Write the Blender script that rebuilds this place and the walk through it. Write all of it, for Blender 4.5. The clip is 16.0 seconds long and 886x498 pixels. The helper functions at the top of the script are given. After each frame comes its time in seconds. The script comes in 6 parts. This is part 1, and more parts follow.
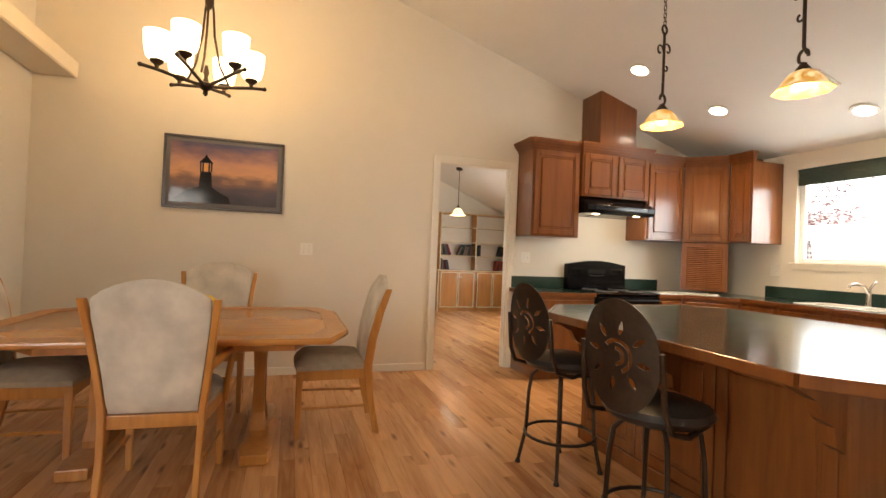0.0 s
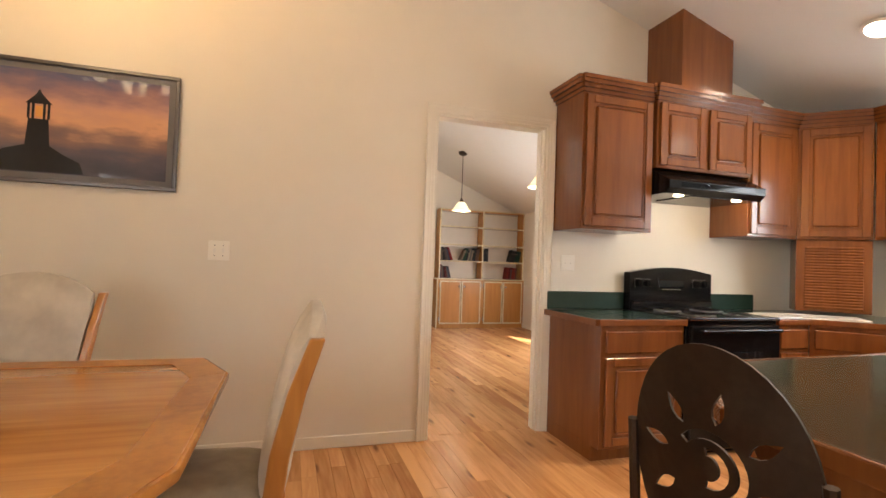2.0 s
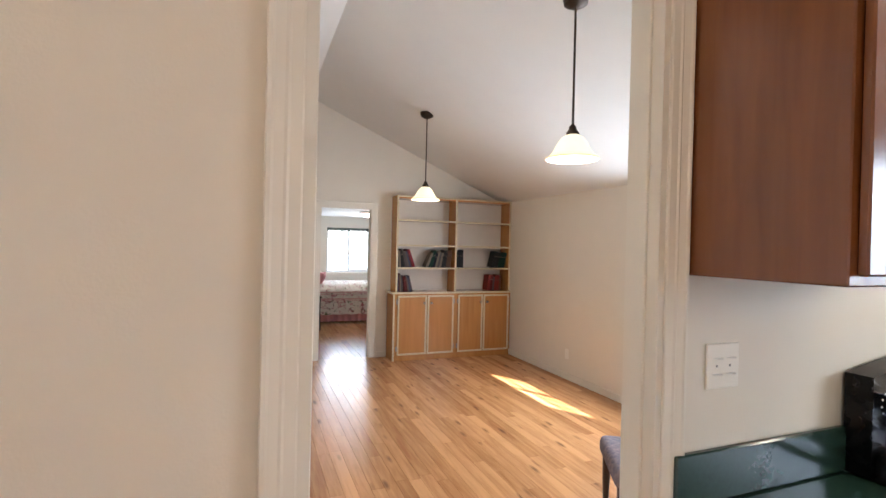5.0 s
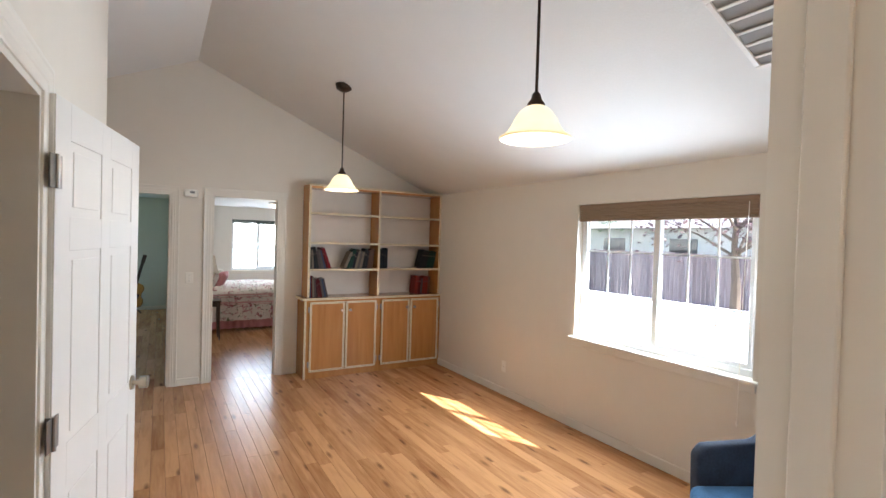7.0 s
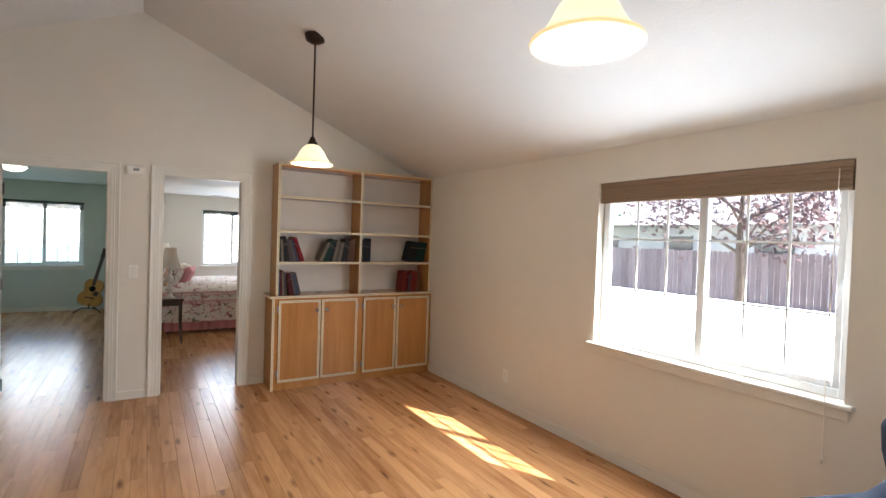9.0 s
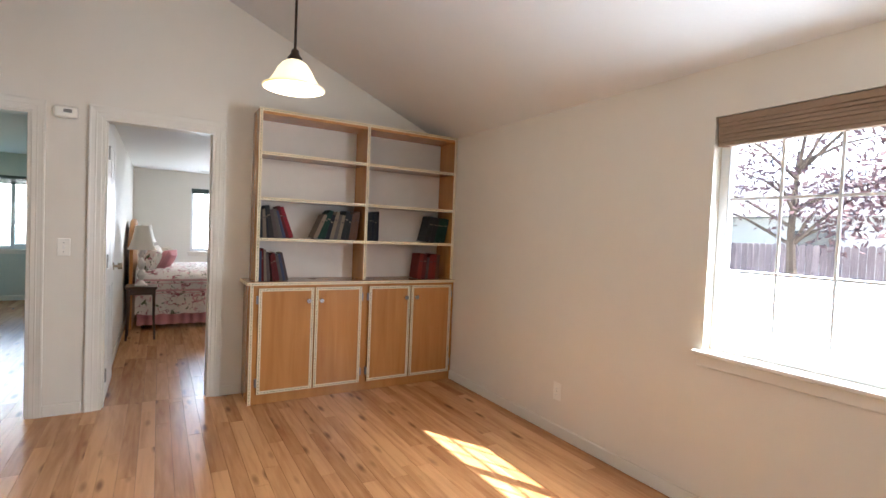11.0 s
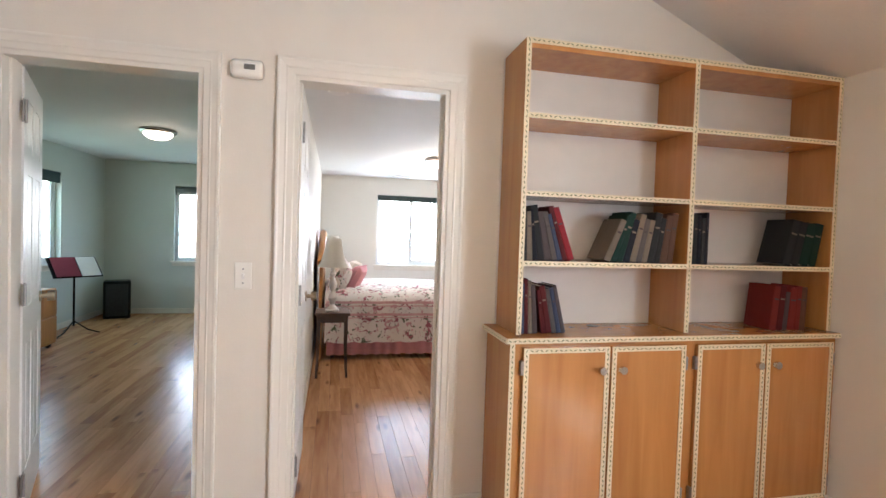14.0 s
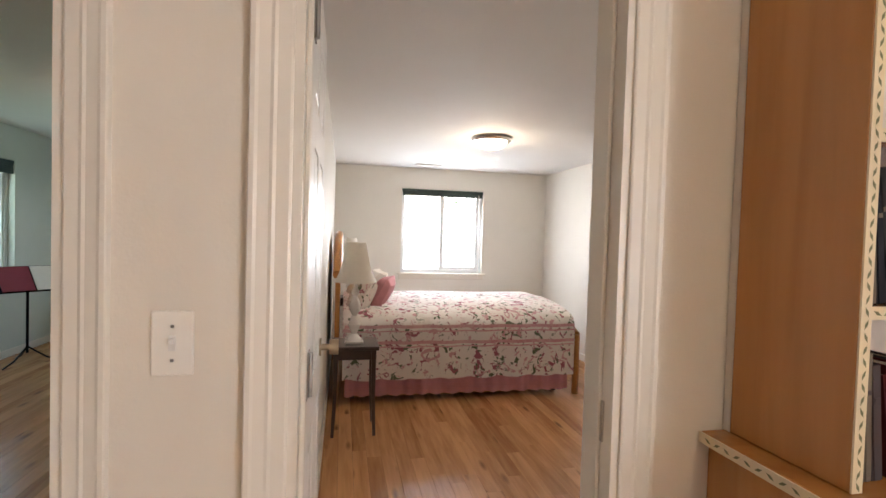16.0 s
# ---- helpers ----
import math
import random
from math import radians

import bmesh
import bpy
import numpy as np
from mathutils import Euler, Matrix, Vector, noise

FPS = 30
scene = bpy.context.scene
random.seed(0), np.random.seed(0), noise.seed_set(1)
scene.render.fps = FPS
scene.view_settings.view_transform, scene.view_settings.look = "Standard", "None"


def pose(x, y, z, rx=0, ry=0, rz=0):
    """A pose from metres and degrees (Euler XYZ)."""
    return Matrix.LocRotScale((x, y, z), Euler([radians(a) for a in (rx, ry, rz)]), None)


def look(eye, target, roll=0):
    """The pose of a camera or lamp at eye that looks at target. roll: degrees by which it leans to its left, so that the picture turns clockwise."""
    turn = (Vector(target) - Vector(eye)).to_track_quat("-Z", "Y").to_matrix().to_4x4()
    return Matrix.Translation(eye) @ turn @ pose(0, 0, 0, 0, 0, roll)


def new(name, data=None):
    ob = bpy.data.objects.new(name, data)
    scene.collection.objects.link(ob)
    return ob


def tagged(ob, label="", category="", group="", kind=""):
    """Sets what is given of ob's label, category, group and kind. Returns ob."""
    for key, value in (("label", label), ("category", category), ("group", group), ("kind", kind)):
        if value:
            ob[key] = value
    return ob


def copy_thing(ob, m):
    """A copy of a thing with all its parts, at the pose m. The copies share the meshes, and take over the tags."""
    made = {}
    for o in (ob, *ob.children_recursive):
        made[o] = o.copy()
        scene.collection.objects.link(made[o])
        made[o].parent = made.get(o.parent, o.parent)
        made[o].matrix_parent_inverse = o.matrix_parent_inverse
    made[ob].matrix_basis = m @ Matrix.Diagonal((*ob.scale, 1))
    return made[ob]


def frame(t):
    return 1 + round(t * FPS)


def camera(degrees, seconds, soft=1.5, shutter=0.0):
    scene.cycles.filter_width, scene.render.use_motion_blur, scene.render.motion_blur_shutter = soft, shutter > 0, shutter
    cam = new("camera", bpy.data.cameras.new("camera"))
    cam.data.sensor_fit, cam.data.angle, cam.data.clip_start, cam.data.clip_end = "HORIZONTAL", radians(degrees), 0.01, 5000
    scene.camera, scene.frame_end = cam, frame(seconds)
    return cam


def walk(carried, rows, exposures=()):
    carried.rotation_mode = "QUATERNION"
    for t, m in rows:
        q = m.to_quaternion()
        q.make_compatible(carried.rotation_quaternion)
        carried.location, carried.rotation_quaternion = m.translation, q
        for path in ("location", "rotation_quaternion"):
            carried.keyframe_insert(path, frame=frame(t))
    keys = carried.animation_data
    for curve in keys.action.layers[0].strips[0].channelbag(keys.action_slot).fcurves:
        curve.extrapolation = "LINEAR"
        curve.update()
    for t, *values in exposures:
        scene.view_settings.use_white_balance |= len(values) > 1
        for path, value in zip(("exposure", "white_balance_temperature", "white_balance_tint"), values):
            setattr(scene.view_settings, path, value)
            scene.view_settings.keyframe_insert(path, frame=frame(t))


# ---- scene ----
cam = camera(85.0, 16.0)
PATH = [
    (0, (1.06, 1.153, 1.193), (1.665, 3.06, 1.219), 2.3),
    (0.5, (1.191, 1.601, 1.172), (1.794, 3.508, 1.214), 2.3),
    (1, (1.329, 2.039, 1.184), (1.933, 3.945, 1.226), 2.4),
    (1.5, (1.488, 2.473, 1.177), (2.093, 4.379, 1.226), 2.2),
    (2, (1.608, 2.882, 1.186), (2.213, 4.788, 1.236), 2.1),
    (2.5, (1.741, 3.273, 1.182), (2.348, 5.178, 1.236), 2.1),
    (3, (1.874, 3.65, 1.206), (2.48, 5.556, 1.257), 2.0),
    (3.5, (1.983, 4.018, 1.236), (2.581, 5.926, 1.289), 1.9),
    (5.8, (2.625, 5.474, 1.568), (3.49, 7.277, 1.526), 1.8),
    (6, (2.653, 5.532, 1.563), (3.552, 7.318, 1.525), 2.0),
    (6.5, (2.696, 5.679, 1.572), (3.657, 7.433, 1.535), 1.8),
    (7, (2.745, 5.802, 1.564), (3.757, 7.526, 1.527), 1.7),
    (7.5, (2.84, 5.933, 1.557), (3.882, 7.639, 1.516), 1.7),
    (8, (2.924, 6.092, 1.554), (3.968, 7.797, 1.514), 1.9),
    (8.5, (2.997, 6.271, 1.543), (4.044, 7.975, 1.504), 1.9),
    (9, (3.097, 6.443, 1.468), (4.148, 8.145, 1.427), 1.9),
    (9.2, (3.152, 6.516, 1.451), (4.198, 8.22, 1.402), 1.8),
    (11.3, (3.587, 7.609, 1.281), (4.588, 9.339, 1.217), 2.7),
    (11.5, (3.62, 7.736, 1.283), (4.578, 9.491, 1.223), 2.7),
    (12, (3.682, 8.039, 1.294), (4.529, 9.849, 1.231), 2.4),
    (12.5, (3.638, 8.336, 1.285), (4.368, 10.197, 1.22), 2.5),
    (13, (3.528, 8.614, 1.294), (4.148, 10.515, 1.233), 2.4),
    (13.5, (3.454, 8.893, 1.294), (3.983, 10.821, 1.236), 2.0),
    (14, (3.386, 9.177, 1.302), (3.828, 11.126, 1.244), 1.9),
    (14.5, (3.321, 9.498, 1.315), (3.735, 11.454, 1.258), 2.0),
    (15, (3.322, 9.849, 1.299), (3.736, 11.804, 1.241), 2.0),
    (15.5, (3.319, 10.162, 1.291), (3.734, 12.118, 1.231), 1.9),
    (16, (3.303, 10.442, 1.303), (3.709, 12.399, 1.246), 1.7),
]
walk(cam, [(t, look(eye, target, roll)) for t, eye, target, roll in PATH],
     exposures=[(0, 2.95, 7200, 10), (1.0, 3.05, 7500, 12), (1.5, 3.1, 7200, 12), (3.5, 3.1, 6400, 12), (6, 2.75, 5600, 8), (7, 2.70, 5750, 8), (9, 2.65, 5950, 9), (11.5, 3.1, 5600, 9), (12.5, 3.42, 5500, 8), (14.5, 3.4, 6000, 13), (16, 3.0, 6500, 15)])

# ---- world and light ----
SUN_DIR = Vector((-0.62, 1.14, -0.97)).normalized()
world = bpy.data.worlds.new("world")
scene.world = world
world.use_nodes = True
_sky = world.node_tree.nodes.new("ShaderNodeTexSky")
_sky.sky_type, _sky.sun_disc = "NISHITA", False
_sky.sun_elevation = math.asin(-SUN_DIR.z)
_sky.sun_rotation = math.atan2(-SUN_DIR.x, -SUN_DIR.y)
_bg = world.node_tree.nodes["Background"]
_bg.inputs["Strength"].default_value = 0.15
world.node_tree.links.new(_sky.outputs["Color"], _bg.inputs["Color"])
sun = new("sun", bpy.data.lights.new("sun", "SUN"))
sun.data.energy, sun.data.angle, sun.data.color = 5.0, radians(0.5), (1.0, 0.95, 0.86)
sun.matrix_world = look((0, 0, 0), SUN_DIR)


def window_light(name, eye, target, w, h, watts, color=(0.86, 0.93, 1.0)):
    """An area lamp in one window opening that stands in for the sky's light."""
    lamp = new(name, bpy.data.lights.new(name, "AREA"))
    lamp.data.shape, lamp.data.size, lamp.data.size_y = "RECTANGLE", w, h
    lamp.data.energy, lamp.data.color = watts * 0.15, color
    lamp.matrix_world = look(eye, target)
    return lamp


def bulb(name, at, watts, color=(1.0, 0.72, 0.42), r=0.04):
    lamp = new(name, bpy.data.lights.new(name, "POINT"))
    lamp.data.energy, lamp.data.color, lamp.data.shadow_soft_size = watts * 0.15, color, r
    lamp.location = at
    return lamp


window_light("window_light_living", (5.88, 8.05, 1.30), (4.0, 8.05, 1.0), 1.38, 0.95, 62)
window_light("window_light_kitchen", (6.22, 3.97, 1.70), (4.0, 3.97, 1.2), 1.7, 0.8, 24)
window_light("window_light_bedroom", (4.50, 16.38, 1.32), (4.48, 14.0, 1.0), 0.95, 0.95, 30)
window_light("window_light_music_back", (1.62, 17.16, 1.34), (1.62, 14.0, 1.0), 1.0, 1.0, 6, (0.60, 0.84, 1.0))
# greenish tint stands in for light bounced off the side lawn
window_light("window_light_music_side", (0.07, 15.37, 1.35), (2.0, 15.37, 1.2), 1.0, 1.0, 6, (0.62, 0.95, 0.84))
# fill lamp added for the kitchen; no source is seen on this side
window_light("fill_light_dining", (-1.02, 0.6, 1.5), (2.0, 1.5, 1.0), 1.8, 1.5, 46, (0.97, 0.96, 0.94))


# ---- materials ----
def mat(name, color, rough=0.5, metal=0.0, grain=0.0, scale=20.0, color2=None, bump=0.0, stretch=(1, 1, 1), spec=0.5, big=0.0, bscale=None, coat=0.0):
    """A surface with variation at two scales: fine grain and broad wear, and a fine relief."""
    m = bpy.data.materials.new(name)
    m.use_nodes = True
    nt = m.node_tree
    b = nt.nodes["Principled BSDF"]
    b.inputs["Roughness"].default_value, b.inputs["Metallic"].default_value = rough, metal
    b.inputs["Specular IOR Level"].default_value = spec
    b.inputs["Coat Weight"].default_value = coat
    b.inputs["Coat Roughness"].default_value = 0.12
    c1 = (*color, 1)
    c2 = (*(color2 or tuple(max(0, c * (1 - grain)) for c in color)), 1)
    tc = nt.nodes.new("ShaderNodeTexCoord")
    mp = nt.nodes.new("ShaderNodeMapping")
    mp.inputs["Scale"].default_value = stretch
    nt.links.new(tc.outputs["Object"], mp.inputs["Vector"])
    n1 = nt.nodes.new("ShaderNodeTexNoise")
    n1.inputs["Scale"].default_value, n1.inputs["Detail"].default_value = scale, 6
    nt.links.new(mp.outputs["Vector"], n1.inputs["Vector"])
    n2 = nt.nodes.new("ShaderNodeTexNoise")
    n2.inputs["Scale"].default_value, n2.inputs["Detail"].default_value = scale / 9, 3
    nt.links.new(mp.outputs["Vector"], n2.inputs["Vector"])
    mix = nt.nodes.new("ShaderNodeMix")
    mix.data_type = "RGBA"
    mix.inputs["A"].default_value, mix.inputs["B"].default_value = c1, c2
    add = nt.nodes.new("ShaderNodeMath")
    add.operation, add.inputs[1].default_value = "MULTIPLY_ADD", 0.6
    nt.links.new(n1.outputs["Fac"], add.inputs[0])
    half = nt.nodes.new("ShaderNodeMath")
    half.operation, half.inputs[1].default_value = "MULTIPLY", 0.6
    nt.links.new(n2.outputs["Fac"], half.inputs[0])
    nt.links.new(half.outputs[0], add.inputs[2])
    ramp = nt.nodes.new("ShaderNodeMapRange")
    ramp.inputs["From Min"].default_value, ramp.inputs["From Max"].default_value = 0.42, 0.78
    nt.links.new(add.outputs[0], ramp.inputs["Value"])
    nt.links.new(ramp.outputs["Result"], mix.inputs["Factor"])
    nt.links.new(mix.outputs["Result"], b.inputs["Base Color"])
    if bump:
        bp = nt.nodes.new("ShaderNodeBump")
        bp.inputs["Strength"].default_value, bp.inputs["Distance"].default_value = bump, 0.004
        if bscale:
            n3 = nt.nodes.new("ShaderNodeTexNoise")
            n3.inputs["Scale"].default_value, n3.inputs["Detail"].default_value = bscale, 4
            nt.links.new(tc.outputs["Object"], n3.inputs["Vector"])
            nt.links.new(n3.outputs["Fac"], bp.inputs["Height"])
        else:
            nt.links.new(n1.outputs["Fac"], bp.inputs["Height"])
        nt.links.new(bp.outputs["Normal"], b.inputs["Normal"])
    rr = nt.nodes.new("ShaderNodeMapRange")
    rr.inputs["To Min"].default_value, rr.inputs["To Max"].default_value = max(0.02, rough * 0.85), min(1, rough * 1.15)
    nt.links.new(n2.outputs["Fac"], rr.inputs["Value"])
    nt.links.new(rr.outputs["Result"], b.inputs["Roughness"])
    return m


def glow(name, color, strength, base=(0.9, 0.85, 0.75)):
    m = mat(name, base, 0.35, grain=0.1)
    b = m.node_tree.nodes["Principled BSDF"]
    b.inputs["Emission Color"].default_value, b.inputs["Emission Strength"].default_value = (*color, 1), strength
    return m


def wood(name, light, dark, rough, axis=2, scale=9.0, coat=0.0, per_object=False, attr=False, knots=False):
    """Wood with long grain along one axis; boards differ in tone where asked."""
    m = bpy.data.materials.new(name)
    m.use_nodes = True
    nt = m.node_tree
    b = nt.nodes["Principled BSDF"]
    b.inputs["Specular IOR Level"].default_value = 0.32 if knots else 0.5
    b.inputs["Roughness"].default_value, b.inputs["Coat Weight"].default_value, b.inputs["Coat Roughness"].default_value = rough, coat, 0.14
    tc = nt.nodes.new("ShaderNodeTexCoord")
    mp = nt.nodes.new("ShaderNodeMapping")
    st = [1.0, 1.0, 1.0]
    st[axis] = 0.09
    mp.inputs["Scale"].default_value = st
    src = tc.outputs["Object"]
    tone = None
    if per_object:
        info = nt.nodes.new("ShaderNodeObjectInfo")
        tone = info.outputs["Random"]
    if attr:
        at = nt.nodes.new("ShaderNodeAttribute")
        at.attribute_name = "tone"
        tone = at.outputs["Fac"]
    if tone is not None:
        sh = nt.nodes.new("ShaderNodeVectorMath")
        sh.operation = "MULTIPLY_ADD"
        sh.inputs[1].default_value = (37.0, 53.0, 11.0)
        nt.links.new(tone, sh.inputs[0])
        nt.links.new(src, sh.inputs[2])
        src = sh.outputs["Vector"]
    nt.links.new(src, mp.inputs["Vector"])
    n1 = nt.nodes.new("ShaderNodeTexNoise")
    n1.inputs["Scale"].default_value, n1.inputs["Detail"].default_value, n1.inputs["Distortion"].default_value = scale * 5, 8, 0.6
    nt.links.new(mp.outputs["Vector"], n1.inputs["Vector"])
    n2 = nt.nodes.new("ShaderNodeTexNoise")
    n2.inputs["Scale"].default_value, n2.inputs["Detail"].default_value, n2.inputs["Distortion"].default_value = scale, 3, 1.4
    nt.links.new(mp.outputs["Vector"], n2.inputs["Vector"])
    s = nt.nodes.new("ShaderNodeMath")
    s.operation, s.inputs[1].default_value = "MULTIPLY_ADD", 0.55
    nt.links.new(n1.outputs["Fac"], s.inputs[0])
    k = nt.nodes.new("ShaderNodeMath")
    k.operation, k.inputs[1].default_value = "MULTIPLY", 0.6
    nt.links.new(n2.outputs["Fac"], k.inputs[0])
    nt.links.new(k.outputs[0], s.inputs[2])
    val = s.outputs[0]
    if tone is not None:
        a = nt.nodes.new("ShaderNodeMath")
        a.operation, a.inputs[1].default_value = "MULTIPLY_ADD", 0.33 if knots else 0.34
        nt.links.new(tone, a.inputs[0])
        sub = nt.nodes.new("ShaderNodeMath")
        sub.operation, sub.inputs[1].default_value = "SUBTRACT", 0.185 if knots else 0.17
        nt.links.new(val, sub.inputs[0])
        nt.links.new(sub.outputs[0], a.inputs[2])
        val = a.outputs[0]
    r = nt.nodes.new("ShaderNodeMapRange")
    r.inputs["From Min"].default_value, r.inputs["From Max"].default_value = 0.36, 0.82
    nt.links.new(val, r.inputs["Value"])
    mix = nt.nodes.new("ShaderNodeMix")
    mix.data_type = "RGBA"
    mix.inputs["A"].default_value, mix.inputs["B"].default_value = (*light, 1), (*dark, 1)
    nt.links.new(r.outputs["Result"], mix.inputs["Factor"])
    tint = mix.outputs["Result"]
    if knots:
        # sparse dark knots and mineral streaks, long with the grain
        km = nt.nodes.new("ShaderNodeMapping")
        ks = [9.0, 9.0, 9.0]
        ks[axis] = 2.4
        km.inputs["Scale"].default_value = ks
        nt.links.new(src, km.inputs["Vector"])
        vo = nt.nodes.new("ShaderNodeTexVoronoi")
        vo.inputs["Scale"].default_value = 1.0
        nt.links.new(km.outputs["Vector"], vo.inputs["Vector"])
        kr = nt.nodes.new("ShaderNodeMapRange")
        kr.inputs["From Min"].default_value, kr.inputs["From Max"].default_value = 0.06, 0.20
        kr.inputs["To Min"].default_value, kr.inputs["To Max"].default_value = 0.75, 0.0
        nt.links.new(vo.outputs["Distance"], kr.inputs["Value"])
        kx = nt.nodes.new("ShaderNodeMix")
        kx.data_type = "RGBA"
        kx.inputs["B"].default_value = (0.10, 0.04, 0.018, 1)
        nt.links.new(kr.outputs["Result"], kx.inputs["Factor"])
        nt.links.new(tint, kx.inputs["A"])
        tint = kx.outputs["Result"]
    nt.links.new(tint, b.inputs["Base Color"])
    bp = nt.nodes.new("ShaderNodeBump")
    bp.inputs["Strength"].default_value, bp.inputs["Distance"].default_value = 0.06, 0.002
    nt.links.new(n1.outputs["Fac"], bp.inputs["Height"])
    nt.links.new(bp.outputs["Normal"], b.inputs["Normal"])
    return m


M_WALL = mat("wall_paint", (0.74, 0.68, 0.585), 0.62, grain=0.03, scale=6, bump=0.12, bscale=160)
M_CEIL = mat("ceiling_paint", (0.76, 0.745, 0.715), 0.75, grain=0.03, scale=5, bump=0.35, bscale=70)
M_TRIM = mat("trim_paint", (0.76, 0.71, 0.62), 0.38, grain=0.03, scale=12, bump=0.03)
M_WHITE = mat("white_door_paint", (0.78, 0.75, 0.70), 0.36, grain=0.03, scale=10, bump=0.04)
M_BED_WALL = mat("bedroom_wall_paint", (0.78, 0.75, 0.68), 0.62, grain=0.03, scale=6, bump=0.12, bscale=160)
M_MUSIC_WALL = mat("music_wall_paint", (0.60, 0.625, 0.56), 0.62, grain=0.03, scale=6, bump=0.12, bscale=160)
M_FLOOR = wood("oak_plank", (0.62, 0.320, 0.135), (0.33, 0.138, 0.050), 0.27, axis=1, scale=7, per_object=True, knots=True)
M_FLOOR_J = wood("oak_plank_joined", (0.62, 0.320, 0.135), (0.33, 0.138, 0.050), 0.27, axis=1, scale=7, attr=True, knots=True)
M_SUB = mat("floor_joint", (0.10, 0.045, 0.02), 0.8, grain=0.2)
M_CAB = wood("cherry_cabinet", (0.21, 0.068, 0.018), (0.13, 0.04, 0.011), 0.22, axis=2, scale=6, coat=0.3)
M_OAK = wood("honey_oak", (0.56, 0.25, 0.058), (0.37, 0.142, 0.03), 0.32, axis=2, scale=8, coat=0.15)
M_OAKX = wood("honey_oak_top", (0.56, 0.25, 0.058), (0.37, 0.142, 0.03), 0.24, axis=0, scale=8, coat=0.3)
M_MAPLE = wood("maple_ply", (0.52, 0.245, 0.072), (0.37, 0.15, 0.038), 0.24, axis=2, scale=4, coat=0.25)
M_MAPLE_IN = mat("shelf_back_board", (0.70, 0.64, 0.56), 0.6, grain=0.06, scale=10)
M_EDGE = mat("cream_edge_band", (0.74, 0.62, 0.40), 0.45, grain=0.08, scale=60)
M_EDGE_DOT = mat("olive_edge_pattern", (0.17, 0.17, 0.07), 0.5, grain=0.2, scale=60)
M_GREEN = mat("green_laminate", (0.022, 0.050, 0.040), 0.17, grain=0.2, scale=90, spec=0.6)
M_BLACK = mat("black_enamel", (0.006, 0.006, 0.007), 0.10, grain=0.2, scale=30, spec=0.2)
M_HOOD = mat("satin_black_enamel", (0.006, 0.006, 0.007), 0.18, grain=0.2, scale=30, spec=0.2)
M_GLASSBLK = mat("oven_glass", (0.012, 0.014, 0.017), 0.05, grain=0.1, spec=0.35)
M_IRON = mat("dark_bronze_iron", (0.055, 0.035, 0.022), 0.42, 0.7, grain=0.3, scale=60, bump=0.1)
M_LEATHER = mat("black_vinyl_seat", (0.03, 0.026, 0.024), 0.33, grain=0.25, scale=120, bump=0.15)
M_CHROME = mat("brushed_nickel", (0.62, 0.60, 0.57), 0.22, 1.0, grain=0.1, scale=80)
M_BRASS = mat("satin_brass", (0.50, 0.42, 0.30), 0.3, 1.0, grain=0.1, scale=80)
M_VELVET = mat("cream_velvet", (0.72, 0.65, 0.55), 0.9, color2=(0.42, 0.37, 0.31), scale=8, bump=0.08, bscale=300)
M_SEAT = mat("taupe_velvet", (0.46, 0.39, 0.30), 0.9, color2=(0.30, 0.26, 0.20), scale=16, bump=0.08, bscale=300)
M_PLASTIC = mat("cream_plastic", (0.84, 0.80, 0.72), 0.35, grain=0.02, scale=20)
M_BLUE = mat("blue_upholstery", (0.12, 0.30, 0.62), 0.85, grain=0.3, scale=150, bump=0.2, bscale=300)
M_QUILT = mat("dark_blue_quilted", (0.038, 0.055, 0.095), 0.85, grain=0.35, scale=90, bump=0.3, bscale=260)
M_PINK = mat("pink_fabric", (0.62, 0.27, 0.29), 0.9, grain=0.12, scale=30, bump=0.15, bscale=200)
M_DARKWOOD = wood("dark_walnut", (0.06, 0.026, 0.018), (0.025, 0.012, 0.009), 0.3, coat=0.3)
M_SHADE = mat("cream_lampshade", (0.80, 0.75, 0.66), 0.85, grain=0.04, scale=40)
M_CERAMIC = mat("white_ceramic", (0.80, 0.76, 0.72), 0.2, grain=0.08, scale=40)
M_WINFRAME = mat("white_vinyl_window", (0.80, 0.82, 0.83), 0.35, grain=0.02)
M_BLIND = mat("tan_blind", (0.30, 0.20, 0.125), 0.7, grain=0.12, scale=60, stretch=(1, 1, 8))
M_BLIND_G = mat("dark_green_blind", (0.05, 0.075, 0.065), 0.7, grain=0.12, scale=60)
M_STEEL = mat("coil_steel", (0.30, 0.29, 0.28), 0.3, 1.0, grain=0.2, scale=60)
M_SINK = mat("white_sink", (0.80, 0.78, 0.74), 0.15, grain=0.02)
M_GUITAR = wood("spruce_top", (0.60, 0.32, 0.09), (0.42, 0.2, 0.05), 0.2, coat=0.5)
M_CONCRETE = mat("pale_concrete", (0.60, 0.58, 0.54), 0.85, grain=0.12, scale=6, bump=0.2)
M_FENCE = wood("weathered_fence", (0.24, 0.19, 0.19), (0.12, 0.09, 0.09), 0.85, axis=2, scale=8, per_object=True)
M_HOUSE = mat("pale_siding", (0.42, 0.41, 0.39), 0.8, grain=0.08, scale=10)
M_ROOF = mat("asphalt_shingle", (0.34, 0.30, 0.28), 0.9, grain=0.3, scale=30, bump=0.3)
M_LEAF = mat("green_leaf", (0.06, 0.10, 0.035), 0.7, color2=(0.03, 0.06, 0.02), scale=3)
M_LEAF_R = mat("copper_leaf", (0.11, 0.05, 0.045), 0.7, color2=(0.06, 0.03, 0.03), scale=3)
